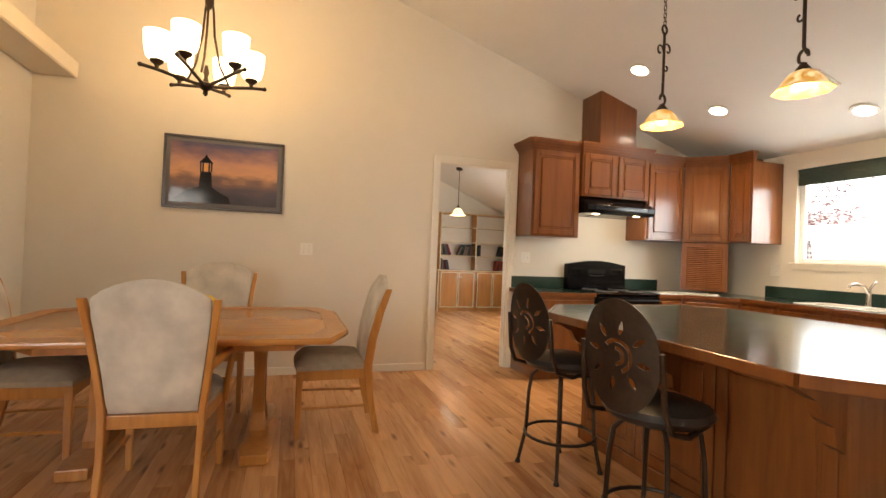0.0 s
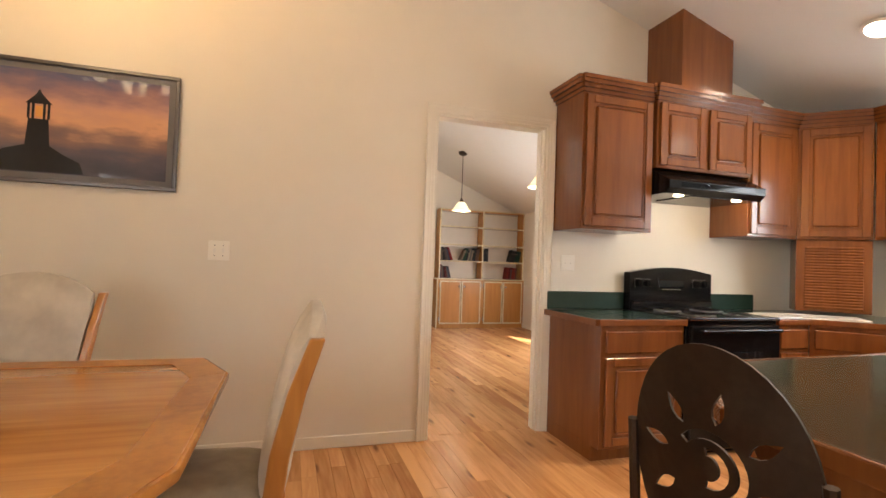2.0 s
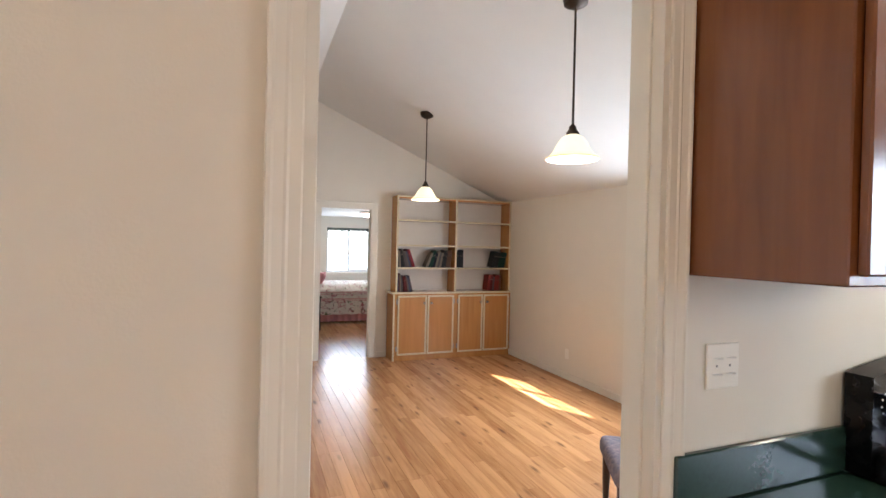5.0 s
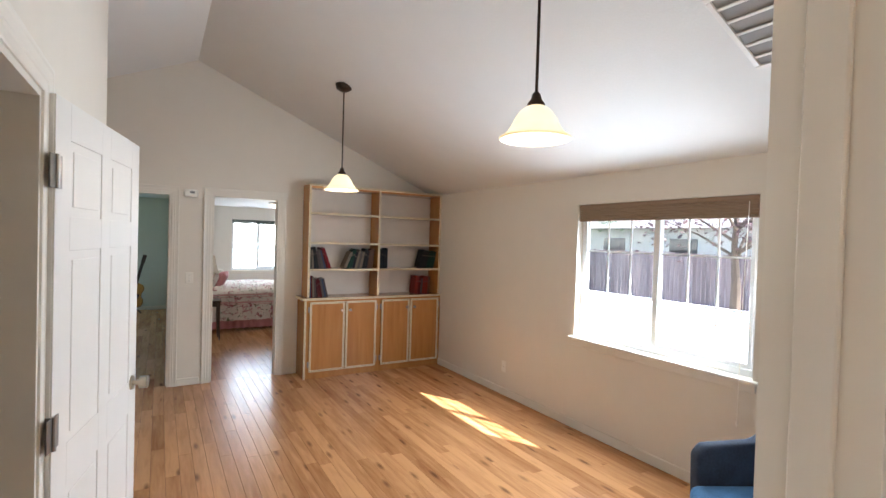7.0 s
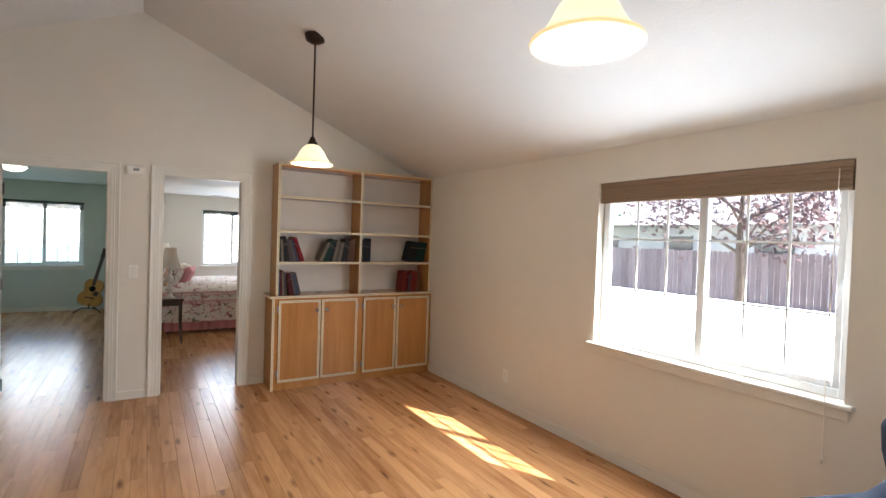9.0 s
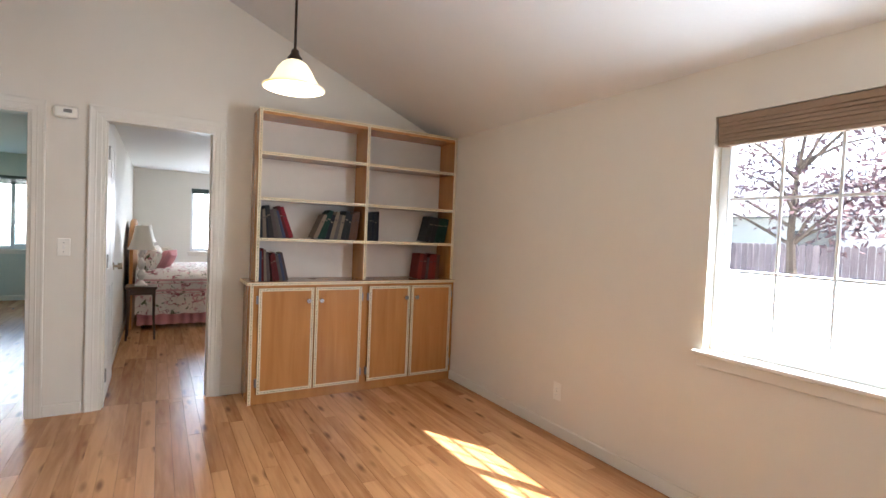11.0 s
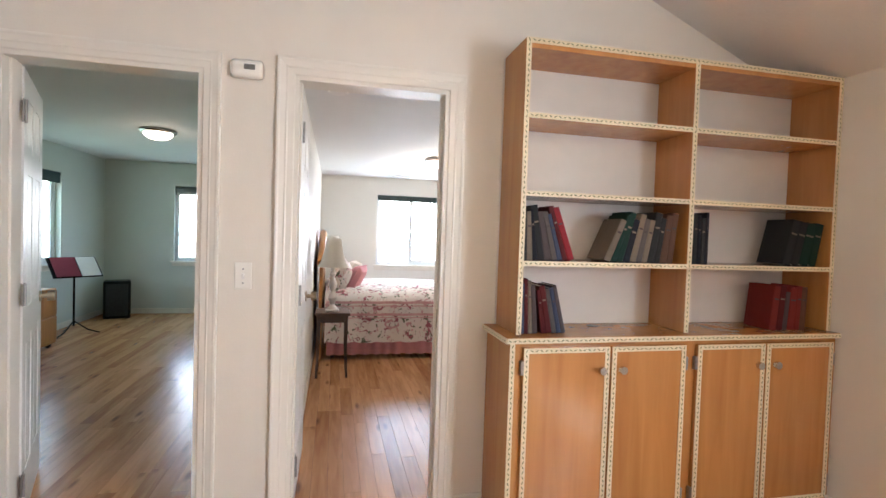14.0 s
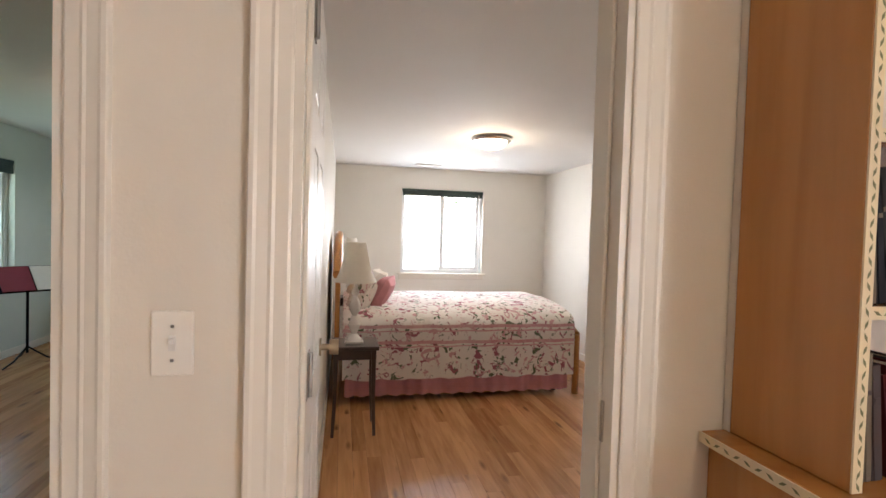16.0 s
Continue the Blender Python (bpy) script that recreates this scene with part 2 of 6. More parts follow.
M_BARK = mat("bark", (0.12, 0.085, 0.06), 0.9, grain=0.4, scale=30, bump=0.5)
M_GRASS = mat("lawn", (0.07, 0.12, 0.035), 0.9, grain=0.35, scale=25, bump=0.3)
G_BULB = glow("bulb_glow", (1.0, 0.80, 0.50), 3)
G_SHADE = glow("frosted_glass_lit", (1.0, 0.78, 0.46), 0.8)
G_PEND = glow("alabaster_glass_lit", (1.0, 0.76, 0.38), 0.20, (0.86, 0.76, 0.52))
G_RIM = glow("alabaster_rim_lit", (1.0, 0.60, 0.14), 0.12)
G_AMBER = glow("amber_glass_lit", (1.0, 0.55, 0.10), 0.10, (0.62, 0.38, 0.09))
_nt = G_AMBER.node_tree
_n, _c = _nt.nodes.new("ShaderNodeTexNoise"), _nt.nodes.new("ShaderNodeValToRGB")
_n.inputs["Scale"].default_value, _n.inputs["Detail"].default_value = 28, 3
for _e, (_p, _k) in zip(_c.color_ramp.elements, ((0.44, (0.55, 0.22, 0.02, 1)), (0.58, (1.0, 0.86, 0.52, 1)))):
    _e.position, _e.color = _p, _k
_o = _nt.nodes.new("ShaderNodeTexCoord")
_nt.links.new(_o.outputs["Object"], _n.inputs["Vector"])
_nt.links.new(_n.outputs["Fac"], _c.inputs["Fac"])
_nt.links.new(_c.outputs["Color"], _nt.nodes["Principled BSDF"].inputs["Emission Color"])
G_DOME = glow("flush_dome_lit", (1.0, 0.86, 0.66), 0.9)
G_CAN = glow("recessed_lamp_lit", (1.0, 0.90, 0.74), 3)

M_PANE = bpy.data.materials.new("window_glass")
M_PANE.use_nodes = True
_b = M_PANE.node_tree.nodes["Principled BSDF"]
_b.inputs["Transmission Weight"].default_value, _b.inputs["Roughness"].default_value, _b.inputs["IOR"].default_value = 1.0, 0.0, 1.05


# ---- mesh helpers ----
def box(bm, x0, x1, y0, y1, z0, z1, bevel=0.0, seg=1):
    v = [bm.verts.new(p) for p in ((x0, y0, z0), (x1, y0, z0), (x1, y1, z0), (x0, y1, z0), (x0, y0, z1), (x1, y0, z1), (x1, y1, z1), (x0, y1, z1))]
    f = [bm.faces.new([v[i] for i in q]) for q in ((0, 3, 2, 1), (4, 5, 6, 7), (0, 1, 5, 4), (1, 2, 6, 5), (2, 3, 7, 6), (3, 0, 4, 7))]
    if bevel:
        e = list({e for g in f for e in g.edges})
        bmesh.ops.bevel(bm, geom=e, offset=bevel, segments=seg, affect="EDGES", profile=0.5)
    return v


def prism(bm, pts, z0, z1, bevel=0.0):
    """An upright block on the outline pts, counter-clockwise."""
    lo, hi = [bm.verts.new((x, y, z0)) for x, y in pts], [bm.verts.new((x, y, z1)) for x, y in pts]
    n = len(pts)
    f = [bm.faces.new(lo[::-1]), bm.faces.new(hi)] + [bm.faces.new((lo[i], lo[(i + 1) % n], hi[(i + 1) % n], hi[i])) for i in range(n)]
    if bevel:
        e = list(set(f[0].edges) | set(f[1].edges))
        bmesh.ops.bevel(bm, geom=e, offset=bevel, segments=2, affect="EDGES", profile=0.5)


def solid(bm, pts, d):
    """A flat outline of 3D points, thickened by the vector d."""
    d = Vector(d)
    lo, hi = [bm.verts.new(p) for p in pts], [bm.verts.new(Vector(p) + d) for p in pts]
    n = len(pts)
    bm.faces.new(lo[::-1]), bm.faces.new(hi)
    for i in range(n):
        bm.faces.new((lo[i], lo[(i + 1) % n], hi[(i + 1) % n], hi[i]))
    bmesh.ops.recalc_face_normals(bm, faces=bm.faces)


def rod(bm, pts, r, seg=8, cap=True, r_end=None):
    """A round bar along the points."""
    pts = [Vector(p) for p in pts]
    rings, side = [], None
    for i, p in enumerate(pts):
        t = (pts[min(i + 1, len(pts) - 1)] - pts[max(i - 1, 0)]).normalized()
        if side is None:
            side = t.orthogonal().normalized()
        side = (side - t * side.dot(t)).normalized()
        up = t.cross(side)
        rad = r if r_end is None else r + (r_end - r) * i / (len(pts) - 1)
        rings.append([bm.verts.new(p + (side * math.cos(a) + up * math.sin(a)) * rad) for a in (2 * math.pi * k / seg for k in range(seg))])
    for a, b in zip(rings, rings[1:]):
        for k in range(seg):
            bm.faces.new((a[k], a[(k + 1) % seg], b[(k + 1) % seg], b[k]))
    if cap:
        bm.faces.new(rings[0][::-1]), bm.faces.new(rings[-1])


def lathe(bm, prof, at=(0, 0, 0), seg=20, wave=0.0, waves=8):
    """A turned body: prof is (radius, height) from one end to the other."""
    cx, cy, cz = at
    rings = []
    for r, z in prof:
        rings.append([bm.verts.new((cx + r * (1 + wave * math.cos(waves * a)) * math.cos(a), cy + r * (1 + wave * math.cos(waves * a)) * math.sin(a), cz + z)) for a in (2 * math.pi * k / seg for k in range(seg))])
    for a, b in zip(rings, rings[1:]):
        for k in range(seg):
            bm.faces.new((a[k], a[(k + 1) % seg], b[(k + 1) % seg], b[k]))
    if prof[0][0] > 1e-4:
        bm.faces.new(rings[0][::-1])
    if prof[-1][0] > 1e-4:
        bm.faces.new(rings[-1])


def ring(bm, at, big, small, seg=28, sub=8):
    pts = [(at[0] + big * math.cos(a), at[1] + big * math.sin(a), at[2]) for a in (2 * math.pi * k / seg for k in range(seg + 1))]
    rod(bm, pts, small, sub, cap=False)


def done(name, bm, material, parent=None, smooth=False, label="", mods=None):
    bmesh.ops.recalc_face_normals(bm, faces=bm.faces)
    me = bpy.data.meshes.new(name)
    bm.to_mesh(me)
    bm.free()
    for m in material if isinstance(material, (list, tuple)) else [material]:
        me.materials.append(m)
    if smooth:
        me.shade_smooth()
        me.set_sharp_from_angle(angle=radians(38))
    ob = new(name, me)
    if parent:
        ob.parent = parent
    if label:
        ob["label"] = label
    return ob


def B():
    return bmesh.new()


def thing(name, m, label, category, group="", kind=""):
    ob = new(name)
    ob.matrix_world = m
    return tagged(ob, label, category, group, kind)


def structure(name, bm, material, label="", category="", smooth=False):
    return tagged(done(name, bm, material, smooth=smooth), label, category, kind="structure")


def wall_x(bm, x0, x1, y0, y1, z0, z1, holes=()):
    """A wall along x, of depth y0..y1, with openings (xa, xb, za, zb) through it."""
    cur = x0
    for xa, xb, za, zb in sorted(holes):
        box(bm, cur, xa, y0, y1, z0, z1)
        if za > z0:
            box(bm, xa, xb, y0, y1, z0, za)
        box(bm, xa, xb, y0, y1, zb, z1)
        cur = xb
    box(bm, cur, x1, y0, y1, z0, z1)


def wall_y(bm, y0, y1, x0, x1, z0, z1, holes=()):
    cur = y0
    for ya, yb, za, zb in sorted(holes):
        box(bm, x0, x1, cur, ya, z0, z1)
        if za > z0:
            box(bm, x0, x1, ya, yb, z0, za)
        box(bm, x0, x1, ya, yb, zb, z1)
        cur = yb
    box(bm, x0, x1, cur, y1, z0, z1)


# ---- plan ----
KW = 5.98          # kitchen side of the wall between kitchen and living room
KR = 6.14          # kitchen window wall
LR, LB, LL = 5.81, 11.365, 2.47   # living room: window wall, back wall, left wall
D1 = (2.512, 3.35, 2.18)         # doorway kitchen / living room
BB, MB = 16.30, 17.08            # back walls of bedroom and music room


def kitchen_ceiling(x):
    return 2.42 + 0.325 * (KR - x) if x > 0.5 else 4.253 - 0.325 * (0.5 - x)


def living_ceiling(x):
    return 2.135 + 0.43 * (LR - x) if x > 3.056 else 3.319 - 0.43 * (3.056 - x)


# walls
bm = B()
wall_x(bm, -1.15, 6.35, KW, KW + 0.107, 0, 4.45, [(D1[0], D1[1], 0, D1[2])])
structure("wall_kitchen", bm, M_WALL, "warm beige painted wall with a cased doorway", "wall")
bm = B()
wall_y(bm, -1.6, KW, KR, KR + 0.13, 0, 2.6, [(3.05, 4.89, 1.265, 2.246)])
structure("wall_kitchen_window", bm, M_WALL, "beige painted wall with the kitchen window", "wall")
bm = B()
wall_y(bm, -1.6, KW, -1.15, -1.02, 0, 4.2, [(-0.4, 1.6, 0.6, 2.2)])
wall_x(bm, -1.15, 6.35, -1.73, -1.6, 0, 4.5)
structure("wall_dining", bm, M_WALL, "beige painted dining room walls", "wall")
bm = B()
box(bm, -1.02, -0.70, -1.6, KW, 2.56, 2.70, 0.012)
structure("trim_ledge", bm, M_WALL, "beige painted plant ledge along the wall", "ledge")
bm = B()
wall_y(bm, KW + 0.107, LB, LR, LR + 0.13, 0, 2.35, [(7.33, 8.77, 0.78, 1.895)])
structure("wall_living_window", bm, M_WALL, "beige painted wall with a wide sliding window", "wall")
bm = B()
wall_x(bm, 0.03, 5.94, LB, LB + 0.12, 0, 3.6, [(2.12, 2.845, 0, 1.955), (3.21, 3.89, 0, 1.965)])
structure("wall_living_back", bm, M_WALL, "beige painted wall with two bedroom doorways", "wall")
bm = B()
wall_y(bm, KW + 0.107, 9.22, LL - 0.12, LL, 0, 3.6, [(6.70, 7.44, 0, 1.925)])
box(bm, 0.75, LL - 0.12, 9.10, 9.22, 0, 3.6)
box(bm, 0.63, 0.75, 9.10, LB, 0, 3.6)
structure("wall_living_left", bm, M_WALL, "pale painted wall with a door opening", "wall")
bm = B()
box(bm, 0.9, LL - 0.12, 6.20, 6.32, 0, 2.4)
box(bm, 0.9, LL - 0.12, 8.55, 8.67, 0, 2.4)
box(bm, 0.78, 0.90, 6.20, 8.67, 0, 2.4)
box(bm, 0.78, LL - 0.12, 6.20, 8.67, 2.4, 2.5)
structure("wall_closet", bm, M_MUSIC_WALL, "pale green painted side room walls", "wall")
bm = B()
wall_x(bm, 3.20, 5.95, BB, BB + 0.12, 0, 2.3, [(3.994, 5.018, 0.833, 1.858)])
box(bm, 5.85, 5.97, LB + 0.12, BB, 0, 2.3)
box(bm, 3.14, 3.20, LB + 0.12, BB + 0.12, 0, 2.3)
structure("wall_bedroom", bm, M_BED_WALL, "cream painted bedroom walls with a window", "wall")
bm = B()
wall_x(bm, 0.03, 3.14, MB, MB + 0.12, 0, 2.3, [(1.07, 2.18, 0.785, 1.90)])
wall_y(bm, LB + 0.12, MB, 0.03, 0.15, 0, 2.3, [(14.81, 15.94, 0.806, 1.907)])
box(bm, 3.08, 3.14, LB + 0.12, MB, 0, 2.3)
structure("wall_music", bm, M_MUSIC_WALL, "pale grey-green painted music room walls with windows", "wall")

# ceilings
def slope(name, x0, x1, y0, y1, f, ridge, label):
    bm = B()
    xs = [x0, ridge, x1] if x0 < ridge < x1 else [x0, x1]
    for a, b in zip(xs, xs[1:]):
        solid(bm, [(a, y0, f(a)), (b, y0, f(b)), (b, y1, f(b)), (a, y1, f(a))], (0, 0, 0.12))
    return structure(name, bm, M_CEIL, label, "ceiling")


slope("ceiling_kitchen", -1.15, 6.40, -1.73, KW + 0.06, kitchen_ceiling, 0.5, "vaulted off-white textured ceiling")
slope("ceiling_living", 0.63, 5.90, KW + 0.06, LB + 0.12, living_ceiling, 3.056, "vaulted off-white textured ceiling")
bm = B()
# eave out of view, its edge set to trim the living room sun patch
box(bm, 5.90, 6.33, KW + 0.107, LB + 0.5, 1.99, 2.10)
# unseen roof added so that no sun falls on the kitchen cabinets
box(bm, KR + 0.133, 7.35, -1.7, 4.95, 2.46, 2.56)
structure("roof_eave_sunblock", bm, M_TRIM, "unseen painted roof eaves placed to cut the sun at the windows", "eave")
bm = B()
box(bm, 3.14, 6.0, LB + 0.06, BB + 0.6, 2.11, 2.24)
structure("ceiling_bedroom", bm, M_CEIL, "flat off-white bedroom ceiling", "ceiling")
bm = B()
box(bm, -0.4, 3.14, LB + 0.06, MB + 0.6, 2.235, 2.36)
structure("ceiling_music", bm, M_CEIL, "flat off-white music room ceiling", "ceiling")

# floor under the planks
bm = B()
box(bm, -1.15, 6.35, -1.73, 6.05, -0.12, -0.006)
box(bm, 0.63, 5.94, 6.05, LB + 0.06, -0.12, -0.006)
box(bm, 0.03, 5.97, LB + 0.06, MB + 0.12, -0.12, -0.006)
floor = structure("floor", bm, M_SUB, "honey oak strip floor with a satin finish", "floor")


# trim: casings, baseboards
def moulding(bm, ua, ub, zt, w, place):
    """Mitred casing round an opening from ua to ub; place(u, d, z) puts a point d proud of the wall."""
    prof = ((0.0, 0.0), (0.0, 0.008), (0.06, 0.010), (0.36, 0.011), (0.44, 0.0135), (0.52, 0.0125), (0.78, 0.016), (0.86, 0.0185), (0.97, 0.0185), (1.0, 0.016), (1.0, 0.0))
    runs = []
    for k, d in prof:
        a = k * w
        runs.append([bm.verts.new(place(u, d, z)) for u, z in ((ua - a, 0.0), (ua - a, zt + a), (ub + a, zt + a), (ub + a, 0.0))])
    for p, q in zip(runs, runs[1:]):
        for i in range(3):
            bm.faces.new((p[i], p[i + 1], q[i + 1], q[i]))


def casing_x(name, xa, xb, zt, y, out, w=0.075, parent=None):
    """A moulded door casing on a wall along x; out is the side (+1 or -1) on which it stands proud."""
    bm = B()
    moulding(bm, xa, xb, zt, w, lambda u, d, z: (u, y + out * d, z))
    return structure(name, bm, M_TRIM, "cream painted moulded door casing", "casing")


def jamb_x(name, xa, xb, zt, y0, y1, t=0.018):
    bm = B()
    box(bm, xa, xa + t, y0 - 0.002, y1 + 0.002, 0, zt)
    box(bm, xb - t, xb, y0 - 0.002, y1 + 0.002, 0, zt)
    box(bm, xa + t, xb - t, y0 - 0.002, y1 + 0.002, zt - t, zt)
    m = (y0 + y1) / 2
    box(bm, xa + t, xa + t + 0.01, m - 0.02, m + 0.02, 0, zt - t, 0.002)
    box(bm, xb - t - 0.01, xb - t, m - 0.02, m + 0.02, 0, zt - t, 0.002)
    return structure(name, bm, M_TRIM, "cream painted door jamb", "jamb")


casing_x("trim_kitchen_door", D1[0], D1[1], D1[2], KW, -1, 0.064)
casing_x("trim_living_door", D1[0], D1[1], D1[2], KW + 0.107, 1, 0.07)
jamb_x("door_1", D1[0], D1[1], D1[2], KW, KW + 0.107)
casing_x("trim_music_door", 2.12, 2.845, 1.955, LB, -1, 0.07)
jamb_x("door_2", 2.12, 2.845, 1.955, LB, LB + 0.12)
casing_x("trim_bedroom_door", 3.21, 3.89, 1.965, LB, -1, 0.075)
jamb_x("door_3", 3.21, 3.89, 1.965, LB, LB + 0.12)
bm = B()
moulding(bm, 6.70, 7.44, 1.925, 0.075, lambda u, d, z: (LL + d, u, z))
box(bm, LL - 0.122, LL + 0.002, 6.70, 6.718, 0, 1.925)
box(bm, LL - 0.122, LL + 0.002, 7.422, 7.44, 0, 1.925)
box(bm, LL - 0.122, LL + 0.002, 6.718, 7.422, 1.907, 1.925)
structure("trim_side_door", bm, M_TRIM, "cream painted moulded door casing and jamb", "casing")

bm = B()
H, T = 0.075, 0.013
for x0, x1, y in ((-1.02, D1[0] - 0.07, KW - T), (D1[1] + 0.07, 3.41, KW - T)):
    box(bm, x0, x1, y, y + T, 0, H, 0.004)
box(bm, -1.02, -1.02 + T, -1.6, KW - T, 0, H, 0.004)
box(bm, LR - T, LR, KW + 0.107, 11.07, 0, H, 0.004)
box(bm, 2.915, 3.12, LB - T, LB, 0, H, 0.004)
box(bm, 3.955, 4.11, LB - T, LB, 0, H, 0.004)
box(bm, LL, LL + T, KW + 0.107, 6.625, 0, H, 0.004)
box(bm, LL, LL + T, 7.515, 9.22, 0, H, 0.004)
box(bm, 3.20, 5.85, BB - T, BB, 0, H, 0.004)
box(bm, 5.85 - T, 5.85, LB + 0.12, BB - T, 0, H, 0.004)
box(bm, 3.20, 3.20 + T, LB + 0.12, BB - T, 0, H, 0.004)
box(bm, 0.15, 3.08, MB - T, MB, 0, H, 0.004)
box(bm, 0.15, 0.15 + T, LB + 0.12, MB - T, 0, H, 0.004)
structure("baseboard", bm, M_TRIM, "low cream painted baseboard along the walls", "baseboard")


# windows
def window(name, w, h, m, label, blind, blind_h, sill=True, grid=True, wand=True):
    """A sliding vinyl window in its opening: local x along the wall, y outward, z up from the sill."""
    ob = thing(name, m, label, "window", kind="structure")
    f, d0, d1 = 0.045, 0.06, 0.11
    bm = B()
    box(bm, 0, f, d0, d1, 0, h, 0.004)
    box(bm, w - f, w, d0, d1, 0, h, 0.004)
    box(bm, f, w - f, d0, d1, 0, f, 0.004)
    box(bm, f, w - f, d0, d1, h - f, h, 0.004)
    box(bm, w / 2 - 0.025, w / 2 + 0.025, d0 - 0.006, d1 - 0.005, f, h - f, 0.004)
    box(bm, w - f - 0.03, w - f, d0 + 0.012, d1 - 0.01, f, h - f, 0.003)
    box(bm, w / 2 + 0.025, w - f - 0.03, d0 + 0.012, d1 - 0.01, f, f + 0.03, 0.003)
    done("frame", bm, M_WINFRAME, ob)
    bm = B()
    if grid:
        for k in range(2):
            x0, x1 = ((f, w / 2 - 0.025), (w / 2 + 0.025, w - f - 0.03))[k]
            for i in (1, 2):
                x = x0 + (x1 - x0) * i / 3
                box(bm, x - 0.006, x + 0.006, 0.080, 0.088, f + 0.03 * k, h - f)
            for i in (1, 2):
                z = f + (h - 2 * f) * i / 3
                box(bm, x0, x1, 0.079, 0.0885, z - 0.006, z + 0.006)
        done("glazing_bar", bm, M_WINFRAME, ob)
    for k, (x0, x1) in enumerate(((f, w / 2 - 0.025), (w / 2 + 0.025, w - f - 0.03))):
        bm = B()
        box(bm, x0, x1, 0.090, 0.094, f, h - f)
        p = done("pane", bm, M_PANE, ob)
        p.visible_shadow = False
    if sill:
        bm = B()
        box(bm, -0.04, w + 0.04, -0.035, 0.06, -0.022, -0.001, 0.004)
        box(bm, -0.02, w + 0.02, -0.016, -0.001, -0.075, -0.022, 0.003)
        done("sill", bm, M_TRIM, ob)
    bm = B()
    box(bm, 0.006, w - 0.006, 0.004, 0.05, h - 0.035, h - 0.003, 0.003)
    n = max(3, int((blind_h - 0.035) / 0.016))
    for i in range(n):
        z = h - 0.037 - i * (blind_h - 0.035) / n
        box(bm, 0.012, w - 0.012, 0.006 + 0.003 * (i % 2), 0.046, z - (blind_h - 0.035) / n * 0.86, z)
    done("blind", bm, blind, ob)
    if wand:
        bm = B()
        rod(bm, [(w - 0.06, 0.002, h - 0.04), (w - 0.06, -0.03, h * 0.4), (w - 0.06, -0.042, -0.25)], 0.0025, 5)
        lathe(bm, [(0.002, 0.03), (0.008, 0.0), (0.002, -0.02)], (w - 0.06, -0.042, -0.27), 8)
        done("cord", bm, M_PLASTIC, ob)
    return ob


window("window_1", 1.44, 1.115, pose(LR, 8.77, 0.78, 0, 0, -90), "white vinyl sliding window with a raised tan blind", M_BLIND, 0.14)
window("window_2", 1.84, 0.981, pose(KR, 4.89, 1.265, 0, 0, -90), "white kitchen window with a raised dark blind", M_BLIND_G, 0.17, grid=False, wand=False)
window("window_3", 1.024, 1.025, pose(3.994, BB, 0.833), "white sliding bedroom window with a raised dark blind", M_BLIND_G, 0.08)
window("window_4", 1.11, 1.115, pose(1.07, MB, 0.785), "white sliding window with a raised green blind", M_BLIND_G, 0.13, wand=False)
window("window_5", 1.13, 1.10, pose(0.15, 14.81, 0.806, 0, 0, 90), "white sliding window with a raised green blind", M_BLIND_G, 0.13, wand=False)
# added out of view, round the dining fill lamp
window("window_6_unseen", 2.0, 1.6, pose(-1.02, -0.4, 0.60, 0, 0, 90), "unseen white dining room window, added to let in fill light", M_BLIND, 0.12, grid=False, wand=False)


# outside
bm = B()
box(bm, -300, 300, -300, 300, -0.5, -0.25)
structure("ground", bm, M_CONCRETE, "pale sunlit concrete yard", "ground")


# ---- kitchen ----
def panel_door(bm, x0, x1, z0, z1, y, t=0.02, rail=0.055):
    """A raised-panel cabinet door facing -y, its back at y."""
    box(bm, x0, x0 + rail, y - t, y, z0, z1, 0.004)
    box(bm, x1 - rail, x1, y - t, y, z0, z1, 0.004)
    box(bm, x0 + rail, x1 - rail, y - t, y, z0, z0 + rail, 0.004)
    box(bm, x0 + rail, x1 - rail, y - t, y, z1 - rail, z1, 0.004)
    box(bm, x0 + rail - 0.002, x1 - rail + 0.002, y - t * 0.5, y, z0 + rail - 0.002, z1 - rail + 0.002)
    if x1 - x0 > 3 * rail and z1 - z0 > 3 * rail:
        box(bm, x0 + rail + 0.018, x1 - rail - 0.018, y - t * 1.0, y - t * 0.4, z0 + rail + 0.018, z1 - rail - 0.018, 0.012)


def crown(bm, pts, z, closed=False):
    """A stepped crown moulding along a plan line; out is to the right of the way."""
    for d, za, zb in ((0.012, 0, 0.03), (0.028, 0.025, 0.055), (0.048, 0.05, 0.08), (0.06, 0.075, 0.10)):
        for (ax, ay), (bx, by) in zip(pts, pts[1:]):
            v = Vector((bx - ax, by - ay)).normalized()
            n = Vector((v.y, -v.x))
            a, b = Vector((ax, ay)) - v * (0 if (ax, ay) == pts[0] else d * 0.0), Vector((bx, by))
            a, b = a - v * d * 0.6, b + v * d * 0.6
            q = [a - n * 0.02, a + n * d, b + n * d, b - n * 0.02]
            prism(bm, [(p.x, p.y) for p in q][::-1], z + za, z + zb)


